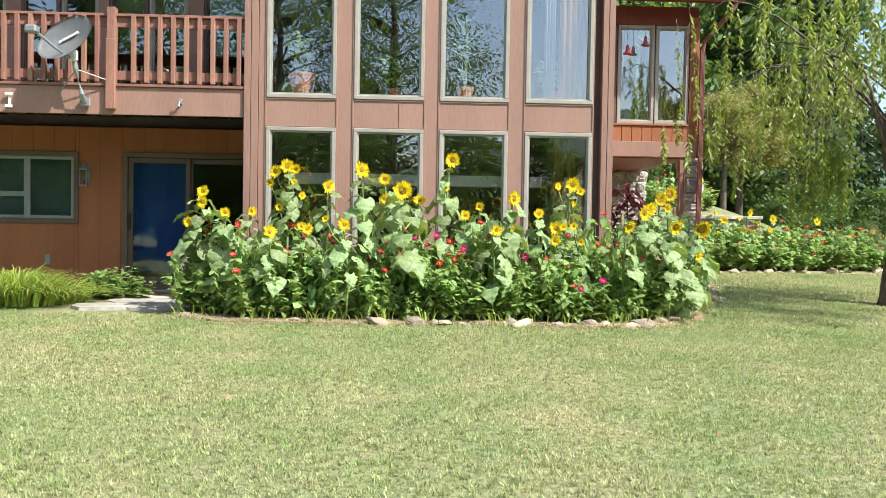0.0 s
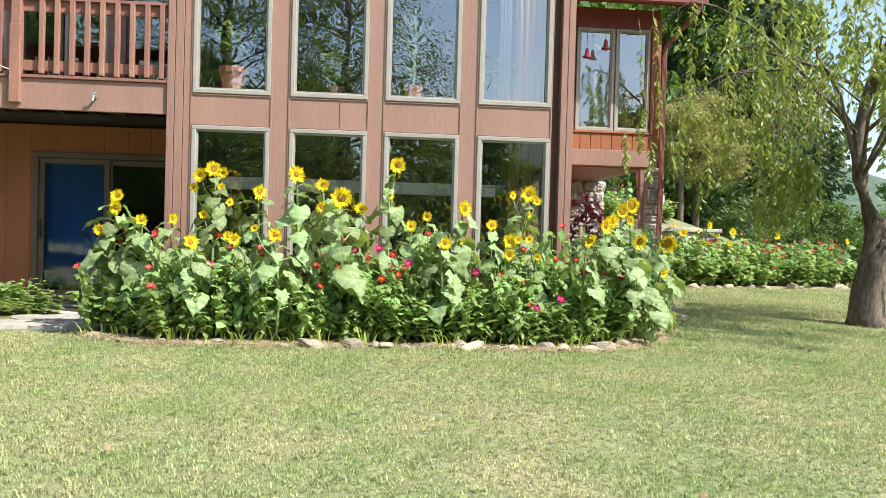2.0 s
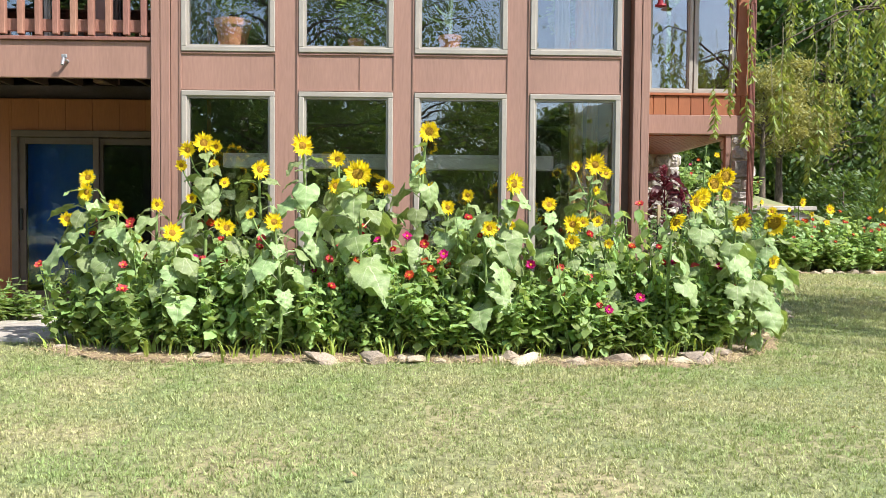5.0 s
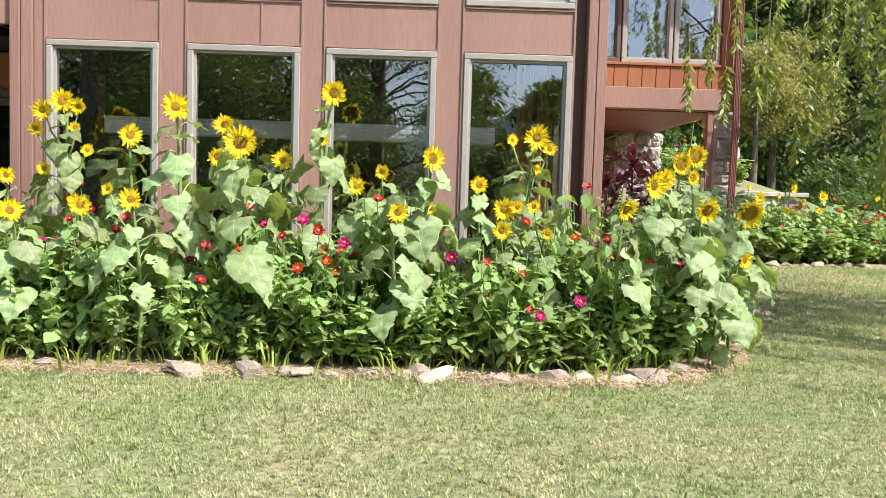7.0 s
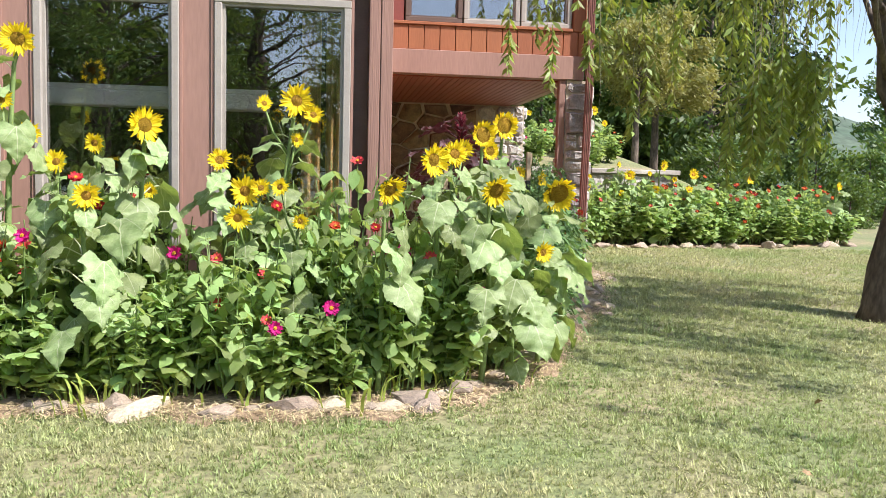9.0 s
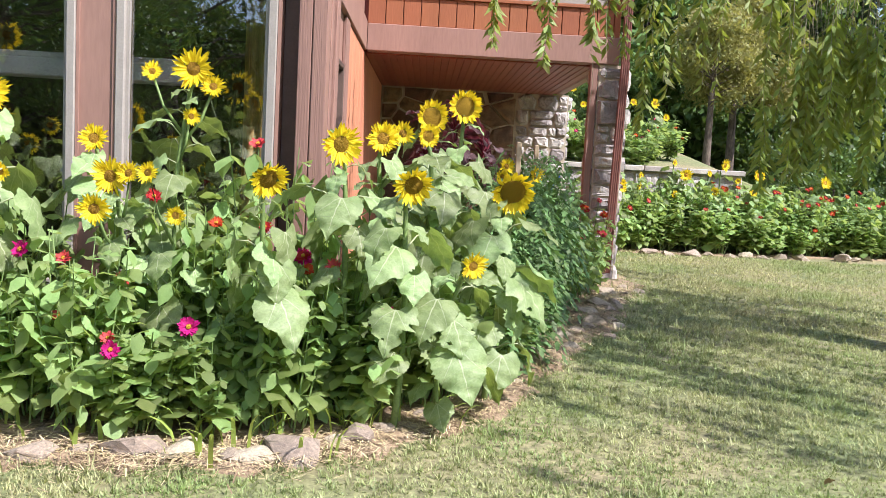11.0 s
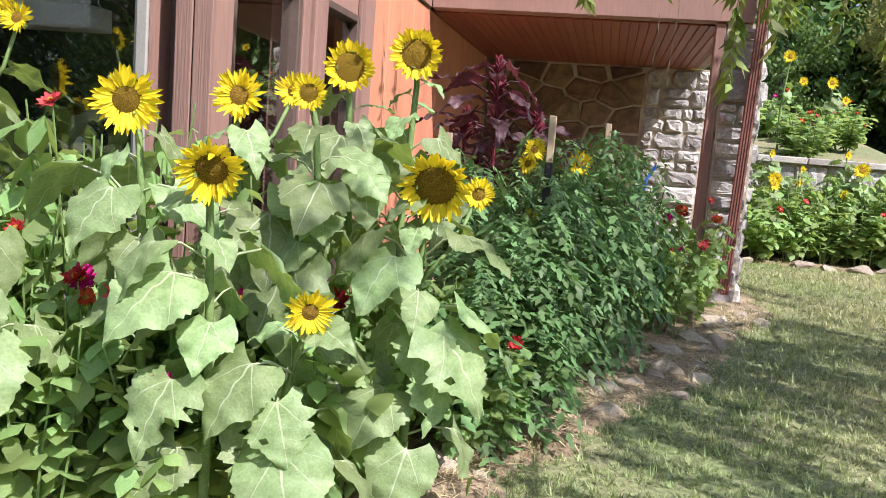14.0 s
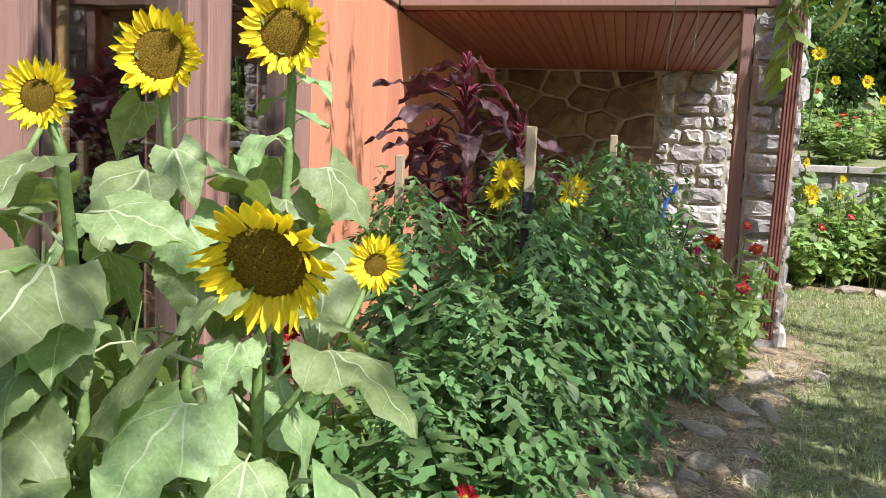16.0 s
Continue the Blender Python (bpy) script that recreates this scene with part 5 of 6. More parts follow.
# burgundy amaranth before the stone wall
BURG = [heart_leaf(520 + i, t, 0.5, 0.02, 0.40, REDLEAF, "leaf") for i, t in enumerate((0, 10, 20, 32))]
for x, y, top, big, seed in ((3.91, 14.36, 2.22, 1.0, 1), (4.19, 14.5, 1.92, 0.7, 2), (3.66, 14.6, 1.88, 0.75, 3)):
    rng = random.Random(600 + seed)
    z = ground_z(x, y)
    t = thing("amaranth", (x, y, z), "tall burgundy amaranth with large drooping leaves", "amaranth", "amaranths before the stone wall")
    H = top - z
    bm = bmesh.new()
    tube(bm, [(0, 0, 0), (0.02, 0, H * 0.5), (0, 0, H)], [0.02, 0.016, 0.006], 6)
    part("stem", bm, PLUME, t, "crimson stem")
    bm = bmesh.new()
    for k in range(44):
        a = rng.uniform(0, 6.28)
        q = rng.random()
        c = Vector((0, 0, H - 0.26 * big * q))
        e = c + Vector((math.cos(a), math.sin(a), 0)) * (0.03 + 0.09 * q) * big + Vector((0, 0, 0.05 + 0.04 * rng.random()))
        tube(bm, [c, c.lerp(e, 0.6) + Vector((0, 0, 0.012)), e], [0.006, 0.010, 0.002], 5)
    part("plume", bm, PLUME, t, "crimson flower plume")
    n = int(27 * big)
    for k in range(n):
        q = (k + rng.random()) / n
        lf = part("leaf", rng.choice(BURG), None, t)
        sc = big * (0.16 + 0.22 * math.sin(math.pi * min(1.0, 0.25 + q * 0.75))) * rng.uniform(0.8, 1.1)
        lf.matrix_local = Matrix.Translation((0, 0, H - 0.06 - 0.85 * big * q)) @ Matrix.Rotation(k * 2.4 + rng.uniform(-0.4, 0.4), 4, "Z") @ Matrix.Rotation(rng.uniform(-0.15, 0.3), 4, "X") @ Matrix.Scale(sc, 4)


# arching grass-like clumps by the wall
def blade_clump(name, x, y, n, height, reach, mat, label, category, seed):
    rng = random.Random(seed)
    verts, faces = [], []
    for _ in range(n):
        a, r = rng.uniform(0, math.tau), rng.uniform(0, 0.25)
        c = Vector((r * math.cos(a) * 2.2, r * math.sin(a), 0))
        a += rng.uniform(-0.7, 0.7)
        o = Vector((math.cos(a), math.sin(a), 0))
        s = Vector((-o.y, o.x, 0)) * rng.uniform(0.006, 0.011)
        h, q = height * rng.uniform(0.6, 1.1), reach * rng.uniform(0.4, 1.1)
        b = len(verts)
        for v in (0, 0.3, 0.55, 0.78, 1.0):
            p = c + o * q * v ** 1.6 + Vector((0, 0, h * (1.75 * v - 1.0 * v * v * (0.9 + 0.5 * q))))
            w = 1 - v ** 3
            verts += [p - s * w, p + s * (w + 0.05)]
        for i in range(4):
            faces.append((b + 2 * i, b + 2 * i + 1, b + 2 * i + 3, b + 2 * i + 2))
    ob = tagged(new(name, raw(name, verts, faces, mat, True)), label, category, kind="stuff")
    ob.location = (x, y, ground_z(x, y))
    return ob


for k, (x, y) in enumerate(((-6.5, 11.75), (-5.85, 11.65), (-5.3, 11.75), (-5.6, 12.15), (-5.0, 12.1))):
    blade_clump("daylily_clump", x, y, 360, 0.7 if k < 4 else 0.45, 0.85, GRASSLEAF, "arching bright green daylily clump against the house", "daylily", 700 + k)
rng = random.Random(41)
for x, y, h in ((-4.3, 12.75, 0.45), (-4.6, 12.9, 0.4), (-4.05, 12.7, 0.35)):
    st, fo, tips = rng.choice(ZIN)
    t = thing("leafy_weed", (x, y, ground_z(x, y)), "dark leafy weed growing at the foot of the wall", "weed", "weeds at the wall")
    tagged(part("foliage", fo, None, t), kind="stuff").matrix_local = Matrix.Diagonal((1.1, 0.9, h / 0.8, 1))
    tagged(part("stalk", st, None, t), kind="stuff").matrix_local = Matrix.Diagonal((1.1, 0.9, h / 0.8, 1))
for k, x in enumerate(np.arange(-2.5, 3.6, 0.75)):
    yy = 10.58 + max(0, -1.9 - x) * 0.4 + max(0, x - 3.1) * 0.6
    blade_clump("grass_tuft", x + rng.uniform(-0.12, 0.12), yy + rng.uniform(-0.05, 0.08), 26, 0.24, 0.2, GRASSLEAF, "loose tuft of long grass at the bed's edge", "grass tuft", 740 + k)

# ---- far bed: orange zinnias, a few sunflowers ----
rng = random.Random(51)
for row, y0 in enumerate((20.0, 20.4, 20.85)):
    x = 6.35 + 0.15 * row
    while x < 12.6:
        h = (0.72, 0.95, 1.1)[row] * rng.uniform(0.85, 1.12)
        zinnia(x, y0 + rng.uniform(-0.1, 0.1) + max(0, x - 7) * 0.17, rng, h, [rng.choice(["orange", "orange", "red", "coral"]) for _ in range(rng.choice((0, 0, 1) if x < 8.6 else (1, 2, 3, 4)) if row else rng.choice((0, 1)))], "zinnias in the far bed", width=rng.uniform(1.2, 1.6))
        x += rng.uniform(0.34, 0.46)
for x, y in ((6.5, 20.5), (6.9, 20.3), (7.3, 20.75), (7.8, 20.4), (8.5, 20.5), (9.2, 20.6)):
    sunflower([(x, y, rng.uniform(1.3, 1.6), rng.uniform(0.12, 0.18))], rng, "pale-leaved sunflower in the far bed", group="sunflowers in the far bed", leaves=14)
for x, y, z in ((6.45, 20.95, 1.75), (6.95, 21.0, 1.9), (7.4, 21.05, 1.7), (7.95, 21.0, 1.95), (8.6, 21.1, 1.8), (9.15, 21.2, 1.7), (9.9, 21.2, 1.6)):
    sunflower([(x, y, z, 0.12)], rng, "pale-leaved sunflower in the far bed", group="sunflowers in the far bed", leaves=20, size=1.1)
FAR = "yellow sunflower above the zinnias of the far bed"
for x, y, z in ((7.0, 20.8, 1.55), (7.5, 20.6, 1.35), (8.1, 20.8, 1.75), (8.35, 20.7, 1.85), (8.75, 20.8, 1.95), (9.0, 21.0, 2.3), (9.35, 20.8, 1.8), (9.8, 20.9, 1.7), (10.6, 21.0, 1.75), (12.2, 21.0, 1.85), (12.4, 20.9, 1.65))[::2]:
    sunflower([(x, y, z, rng.uniform(0.17, 0.24))], rng, FAR, group="sunflowers in the far bed", size=1.0, leaves=9)
# flowers on the terrace above the stone wall
for k in range(18):
    x, y = rng.uniform(5.5, 9.2), rng.uniform(22.0, 25.5)
    zinnia(x, y, rng, rng.uniform(0.45, 0.8), [rng.choice(["magenta", "coral", "orange"]) for _ in range(rng.choice((1, 2, 2)))], "zinnias on the terrace", land(x, y) - 0.02, 1.6)
for x, y, h in ((7.4, 23.0, 1.5), (8.2, 23.5, 1.1), (6.6, 24.0, 1.3), (5.9, 22.5, 1.2)):
    sunflower([(x, y, land(x, y) + h, 0.2), (x + 0.25, y, land(x, y) + h * 0.75, 0.15)], rng, "branching sunflower on the terrace above the wall", group="sunflowers on the terrace", lift=land(x, y), leaves=8, size=0.8)

# ---- weeping tree on the lawn ----
WILLOW = leafy("willow_leaf", (0.20, 0.28, 0.075), (0.28, 0.32, 0.085), (0.38, 0.46, 0.05), 0.1, 0.4, 0.45, 6.0, share=0.4)
TWIG = material("pale_twig", (0.24, 0.23, 0.14), 0.8, 0.2, 20.0, 0.2)
rng = random.Random(61)
TX, TY = 8.1, 13.25
tree = thing("weeping_tree", (TX, TY, ground_z(TX, TY)), "weeping tree with a rough leaning trunk and hanging leafy twigs", "tree")
bm = bmesh.new()
trunk = [(0.02, 0, -0.1), (0.0, 0, 0.12), (0.03, 0, 0.5), (0.10, 0, 0.95), (0.14, 0, 1.32), (-0.02, -0.02, 1.75), (-0.2, -0.03, 2.25), (-0.22, 0, 2.9), (-0.1, 0, 3.6), (0.1, 0.05, 4.3)]
tube(bm, trunk, [0.38, 0.29, 0.25, 0.225, 0.20, 0.125, 0.105, 0.095, 0.085, 0.06], 14)
tube(bm, [(0.14, 0, 1.2), (0.22, -0.02, 1.5), (0.26, -0.02, 1.66)], [0.2, 0.17, 0.15], 12)
for v in bm.verts:
    v.co += Vector((noise.noise(v.co * 4), noise.noise(v.co * 4 + Vector((9, 0, 0))), 0)) * 0.045
part("trunk", bm, BARK, tree, "rough dark trunk with a cut stump", smooth=True)
part("cut_face", boxes((0.17, 0.35, -0.10, 0.06, 1.655, 1.675), bevel=0.006), STAKEWOOD, tree, "pale sawn face")
limbs = []
for k in range(13):
    a = k * math.tau / 13 + rng.uniform(-0.12, 0.12)
    i = rng.choice((6, 7, 8, 8))
    p = Vector(trunk[i])
    R, top = rng.uniform(2.4, 3.7), rng.uniform(3.9, 6.2)
    o = Vector((math.cos(a), math.sin(a), 0))
    pts = []
    for s in np.linspace(0, 1, 9):
        h = p.z + (top - p.z) * (1 - (1 - s) ** 2) - 0.9 * max(0, s - 0.6) ** 2 * 6
        pts.append(p + o * (R * s) + Vector((0, 0, h - p.z)) + Vector((noise.noise(p * 3 + Vector((s * 3, k, 0))), noise.noise(Vector((k, s * 3, 1))), 0)) * 0.5 * s)
    limbs.append(pts)
    bm = bmesh.new()
    tube(bm, pts, [0.034 * (1 - 0.9 * j / 8) for j in range(9)], 7)
    part("limb", bm, BARK, tree, smooth=True)
tw = bmesh.new()
lv, lf = [], []


def fro_gap(c):
    return abs(c[0] + 0.75 - 0.66 * c[1]) < 0.75 and c[2] < 5.2


def strand(c, ln, leaf_from, drift, dense=1.0, low=False):
    """A hanging twig with narrow drooping leaves; the crown is thin beside the trunk."""
    if not low and fro_gap(c):
        ln = min(ln, c[2] - 3.15 - rng.uniform(0, 0.3))
        if ln < 0.25:
            return
    pts = [Vector(c) + Vector((drift[0] * s + 0.05 * noise.noise(Vector(c) * 2 + Vector((0, 0, s * 4))), drift[1] * s + 0.05 * noise.noise(Vector(c) * 3 + Vector((0, 5, s * 4))), -ln * s + 0.12 * ln * math.sin(s * math.pi) * 0.5)) for s in np.linspace(0, 1, 6)]
    tube(tw, pts, [0.004, 0.003, 0.0025, 0.002, 0.002, 0.001], 3, False)
    n = int(ln * 27 * dense) if leaf_from < 1 else 0
    for j in range(n):
        s = leaf_from + (1 - leaf_from) * rng.random()
        i = min(4, int(s * 5))
        p = pts[i].lerp(pts[i + 1], s * 5 - i)
        a = rng.uniform(0, math.tau)
        d = Vector((math.cos(a) * 0.75, math.sin(a) * 0.75, -rng.uniform(0.5, 1.3))).normalized()
        sd = d.orthogonal().normalized()
        sd = (Matrix.Rotation(rng.uniform(0, 6.28), 3, d) @ sd) * rng.uniform(0.014, 0.023)
        L = rng.uniform(0.08, 0.155)
        b = len(lv)
        q = d.cross(sd).normalized() * L * 0.12
        lv.extend([p, p + d * L * 0.42 + sd + q, p + d * L * 0.42 - sd + q, p + d * L])
        lf.append((b, b + 2, b + 3, b + 1))


for pts in limbs:
    for _ in range(10):
        s = 0.22 + 0.78 * rng.random() ** 0.75
        i = min(7, int(s * 8))
        c = pts[i].lerp(pts[i + 1], s * 8 - i) + Vector((rng.uniform(-0.35, 0.35), rng.uniform(-0.35, 0.35), rng.uniform(-0.05, 0.3)))
        ln = min(rng.uniform(0.7, 2.4), c.z - rng.uniform(1.7, 2.6))
        if ln > 0.3:
            strand(c, ln, rng.choice((0.1, 0.3, 0.5)), (rng.uniform(-0.2, 0.2), rng.uniform(-0.2, 0.2)))
# dense upper crown on the sunny side
for k in range(9):
    a = radians(-80 + 11 * k)
    p = Vector(trunk[8])
    e = Vector((rng.uniform(2.0, 3.6) * math.cos(a), rng.uniform(2.0, 3.6) * math.sin(a), rng.uniform(4.3, 5.6)))
    bm = bmesh.new()
    tube(bm, [p, p.lerp(e, 0.5) + Vector((0, 0, 0.5)), e], [0.04, 0.022, 0.006], 7)
    part("limb", bm, BARK, tree, smooth=True)
    for _ in range(15):
        c = p.lerp(e, rng.uniform(0.55, 1.05)) + Vector((rng.uniform(-0.6, 0.6), rng.uniform(-0.6, 0.6), rng.uniform(0.0, 0.7)))
        strand(c, rng.uniform(0.6, 1.4), 0.02, (rng.uniform(-0.2, 0.2), rng.uniform(-0.2, 0.2)), 1.8)
# long limbs over the lawn towards the walker
for k in range(4):
    a = radians(-108 + 17 * k)
    p = Vector(trunk[8])
    R = rng.uniform(3.6, 4.8)
    e = Vector((R * math.cos(a), R * math.sin(a), rng.uniform(4.2, 5.2)))
    bm = bmesh.new()
    tube(bm, [p, p.lerp(e, 0.5) + Vector((0, 0, 0.7)), e], [0.045, 0.028, 0.006], 7)
    part("limb", bm, BARK, tree, smooth=True)
    for _ in range(8):
        q = rng.uniform(0.75, 1.05)
        c = p.lerp(e, q) + Vector((rng.uniform(-0.5, 0.5), rng.uniform(-0.5, 0.5), rng.uniform(0.0, 0.6)))
        strand(c, rng.uniform(0.7, 1.5), 0.02, (rng.uniform(-0.2, 0.2), rng.uniform(-0.2, 0.2)), 1.7)
# upper curtain beside the trunk, with bare twigs hanging below it
for _ in range(75):
    y = rng.uniform(-2.6, 2.2)
    c = Vector((-0.75 + 0.66 * y + rng.uniform(-1.3, 1.0), y, rng.uniform(3.9, 5.6)))
    strand(c, rng.uniform(0.6, 1.7), 0.08, (rng.uniform(-0.2, 0.2), rng.uniform(-0.2, 0.2)), 1.7)
for _ in range(26):
    y = rng.uniform(-1.8, 1.5)
    strand(Vector((-0.75 + 0.66 * y + rng.uniform(-0.9, 0.6), y, 3.6)), rng.uniform(0.8, 1.7), 2.0, (rng.uniform(-0.1, 0.1), rng.uniform(-0.1, 0.1)), 1, True)
for _ in range(22):
    y = rng.uniform(-0.7, 0.7)
    strand(Vector((-1.25 + 0.4 * y + rng.uniform(-0.4, 0.35), y, 3.3)), rng.uniform(1.2, 1.9), 0.55, (rng.uniform(-0.1, 0.1), rng.uniform(-0.1, 0.1)), 1.6, True)
# low strands towards the house
for x, y, top, end, fro in ((4.95, 13.1, 3.3, 2.05, 2.0), (4.85, 13.15, 3.2, 1.95, 2.0), (5.32, 13.0, 3.3, 2.05, 0.72), (4.1, 13.0, 3.5, 2.55, 0.55), (4.5, 13.0, 3.4, 2.45, 0.6), (4.8, 13.05, 3.4, 2.5, 0.6), (5.0, 13.2, 3.6, 2.6, 0.4), (5.35, 13.1, 3.6, 2.35, 0.3), (5.6, 13.2, 3.7, 2.3, 0.3), (5.5, 12.6, 3.5, 2.55, 0.4),
                            (6.1, 12.9, 3.6, 1.9, 0.25), (6.2, 13.1, 3.6, 1.6, 0.2), (6.35, 12.8, 3.5, 1.7, 0.2), (6.5, 13.3, 3.5, 1.65, 0.2), (6.7, 13.0, 3.6, 1.8, 0.2), (6.9, 12.7, 3.4, 1.9, 0.2), (5.8, 13.6, 3.8, 2.4, 0.25), (5.3, 13.9, 3.8, 2.6, 0.3), (4.6, 13.6, 3.6, 2.9, 0.3)):
    strand((x - TX, y - TY, top), top + 0.31 - end, fro, (rng.uniform(-0.1, 0.1), rng.uniform(-0.1, 0.1)), 1.3, True)
tagged(part("twig", tw, TWIG, tree), kind="stuff")
tagged(part("crown", raw("crown", lv, lf, WILLOW, True), None, tree, "hanging curtain of narrow leaves"), kind="stuff")
bm = bmesh.new()
for a, b in (((-3.0, -0.2, 3.35), (-1.4, 0.0, 3.9)), ((-3.3, 0.1, 3.3), (-1.4, 0.0, 3.9)), ((-1.4, 0, 3.9), (-0.15, 0, 3.4)), ((-1.6, -0.4, 3.4), (-0.2, 0, 2.9))):
    a, b = Vector(a), Vector(b)
    tube(bm, [a, a.lerp(b, 0.5) + Vector((0, 0, 0.2)), b], [0.007, 0.011, 0.02], 5)
part("drooping_branch", bm, BARK, tree)

# ---- woods ----
WOODS = leafy("broad_leaf", (0.13, 0.20, 0.06), (0.07, 0.125, 0.04), (0.22, 0.33, 0.04), 0.3, 0.4, 0.5, 1.0, share=0.3)
GOLDEN = leafy("yellowing_leaf", (0.34, 0.33, 0.12), (0.20, 0.23, 0.075), (0.46, 0.42, 0.08), 0.15, 0.35, 0.55, 1.0, share=0.35)
PINE = leafy("pine_needles", (0.06, 0.10, 0.05), (0.04, 0.07, 0.035), (0.06, 0.12, 0.03), 0.2, 0.4, 0.5, 1.0, share=0.2)


def crown_tree(seed, height, spread, mat, clear=0.22, clumps=46, per=120, leaf=0.2, cone=False):
    rng = random.Random(seed)
    wood = bmesh.new()
    r = height * 0.022
    lean = (rng.uniform(-0.05, 0.05), rng.uniform(-0.05, 0.05))
    tube(wood, [(lean[0] * z, lean[1] * z, z) for z in (-0.4, 0.3, height * 0.25, height * 0.55, height * 0.9)], [r * 1.5, r * 1.1, r, r * 0.65, r * 0.15], 9)
    v, f = [], []
    for k in range(clumps):
        s = clear + (1 - clear) * (k + rng.random()) / clumps
        wdt = spread * ((1.05 - s) if cone else math.sin(math.pi * min(0.97, 0.16 + 0.84 * (s - clear) / (1 - clear))) ** 0.6)
        a = rng.uniform(0, math.tau)
        rad = wdt * math.sqrt(rng.uniform(0.15, 1.0))
        c = Vector((rad * math.cos(a), rad * math.sin(a), height * s))
        st = Vector((lean[0] * c.z, lean[1] * c.z, c.z - 0.3 * rad))
        tube(wood, [st, st.lerp(c, 0.5) + Vector((0, 0, 0.1 * rad)), c], [r * 0.2, r * 0.12, r * 0.04], 5, False)
        size = spread * rng.uniform(0.2, 0.36)
        for _ in range(per):
            d = Vector((rng.gauss(0, 1), rng.gauss(0, 1), rng.gauss(0, 0.6)))
            p = c + d * size * 0.5
            n = Vector((rng.gauss(0, 1), rng.gauss(0, 1), rng.gauss(0.5, 1))).normalized()
            u = n.orthogonal().normalized()
            w = n.cross(u)
            L = leaf * rng.uniform(0.6, 1.3)
            b = len(v)
            v += [p - u * L, p + w * L * 0.45 + n * L * 0.1, p + u * L, p - w * L * 0.45 + n * L * 0.1]
            f.append((b, b + 1, b + 2, b + 3))
    return finish("trunk", wood, BARK, True), raw("crown", v, f, mat, True)


KINDS = {
    "oak": (crown_tree(800, 14, 4.6, WOODS, 0.14, 60, 170, 0.24), "tall dark green broadleaf tree at the edge of the woods", 14),
    "maple": (crown_tree(801, 12, 4.0, WOODS, 0.10, 56, 170, 0.22), "full green broadleaf tree at the edge of the woods", 12),
    "airy": (crown_tree(805, 15, 5.0, WOODS, 0.10, 70, 420, 0.085), "tall open-crowned broadleaf tree across the lawn", 15),
    "shrub": (crown_tree(802, 6, 1.75, GOLDEN, 0.56, 40, 300, 0.07), "small yellowing tree with pale bare stems", 6),
    "pine": (crown_tree(803, 15, 4.2, PINE, 0.12, 64, 150, 0.22, True), "dark green pine at the edge of the woods", 15),
    "bush": (crown_tree(804, 2.6, 1.7, WOODS, 0.05, 34, 150, 0.09), "rounded green shrub behind the garden", 2.6),
}
rng = random.Random(71)


def plant_tree(kind, x, y, h, group):
    (wood, crown), label, base = KINDS[kind]
    t = thing("tree" if kind != "bush" else "shrub", (x, y, land(x, y)), label, "tree" if kind != "bush" else "shrub", group)
    m = Matrix.Rotation(rng.uniform(0, 6.28), 4, "Z") @ Matrix.Scale(h / base, 4)
    part("trunk", wood, None, t).matrix_local = m
    tagged(part("crown", crown, None, t), kind="stuff").matrix_local = m


for kind, x, y, h in (("shrub", 12.4, 30.5, 6.2), ("shrub", 11.2, 29.0, 5.0), ("oak", 18.6, 41, 15), ("maple", 14.2, 44, 16), ("pine", 19.4, 47, 16), ("oak", 10.2, 40, 15), ("maple", 6.8, 38, 14), ("oak", 20.5, 52, 17),
                      ("maple", 16.5, 35.5, 9), ("pine", 12.6, 50, 18), ("maple", 42, 53, 11), ("pine", 41, 50, 13), ("oak", 48, 66, 14), ("maple", 33, 70, 9), ("oak", 4, 46, 16), ("pine", 19.5, 38.5, 12)):
    plant_tree(kind, x, y, h, "trees behind the garden")
for x, y, h in ((8.5, 29.5, 2.2), (13.8, 29.0, 2.4), (15.5, 30.5, 2.2), (17.5, 30, 2.4), (20.0, 31, 2.2), (22.5, 33, 2.6), (25.5, 34, 2.2), (14.2, 25.0, 1.2), (16.4, 26.5, 1.3), (19.0, 27.5, 1.2), (28, 37, 2.6), (31, 40, 2.8), (34, 42, 3.0), (37, 44, 3)):
    plant_tree("bush", x, y, h, "shrubs behind the garden")
# trees across the lawn, behind the walker, that the windows mirror
for kind, x, y, h in (("airy", -6.5, -15, 16), ("airy", -1.0, -20, 17), ("airy", -11.5, -13, 15), ("pine", -17, -18, 17), ("maple", 4.0, -34, 10), ("oak", 9.5, -36, 9.5), ("maple", 15, -32, 10), ("oak", 22, -30, 12), ("maple", -22, -14, 14), ("maple", -4.0, -30, 11), ("maple", -10, -28, 12), ("maple", 28, -22, 12), ("oak", 36, -12, 13), ("maple", 40, 2, 12), ("oak", 38, 14, 13), ("pine", 33, 24, 13),
                      ("maple", -5.5, -23, 8), ("maple", -9, -22, 9), ("oak", -13.5, -21, 9), ("maple", -18, -23, 10), ("maple", -2.2, -25, 7.5), ("oak", -26, -20, 12), ("maple", -15, -27, 11)):
    plant_tree(kind, x, y, h, "trees across the lawn")

# ---- indoors, behind the glass ----
CACTUS = leafy("pale_succulent", (0.30, 0.40, 0.24), (0.22, 0.32, 0.18), (0.3, 0.4, 0.2), 0.1, 0.2, 0.5, 8.0, share=0.1)


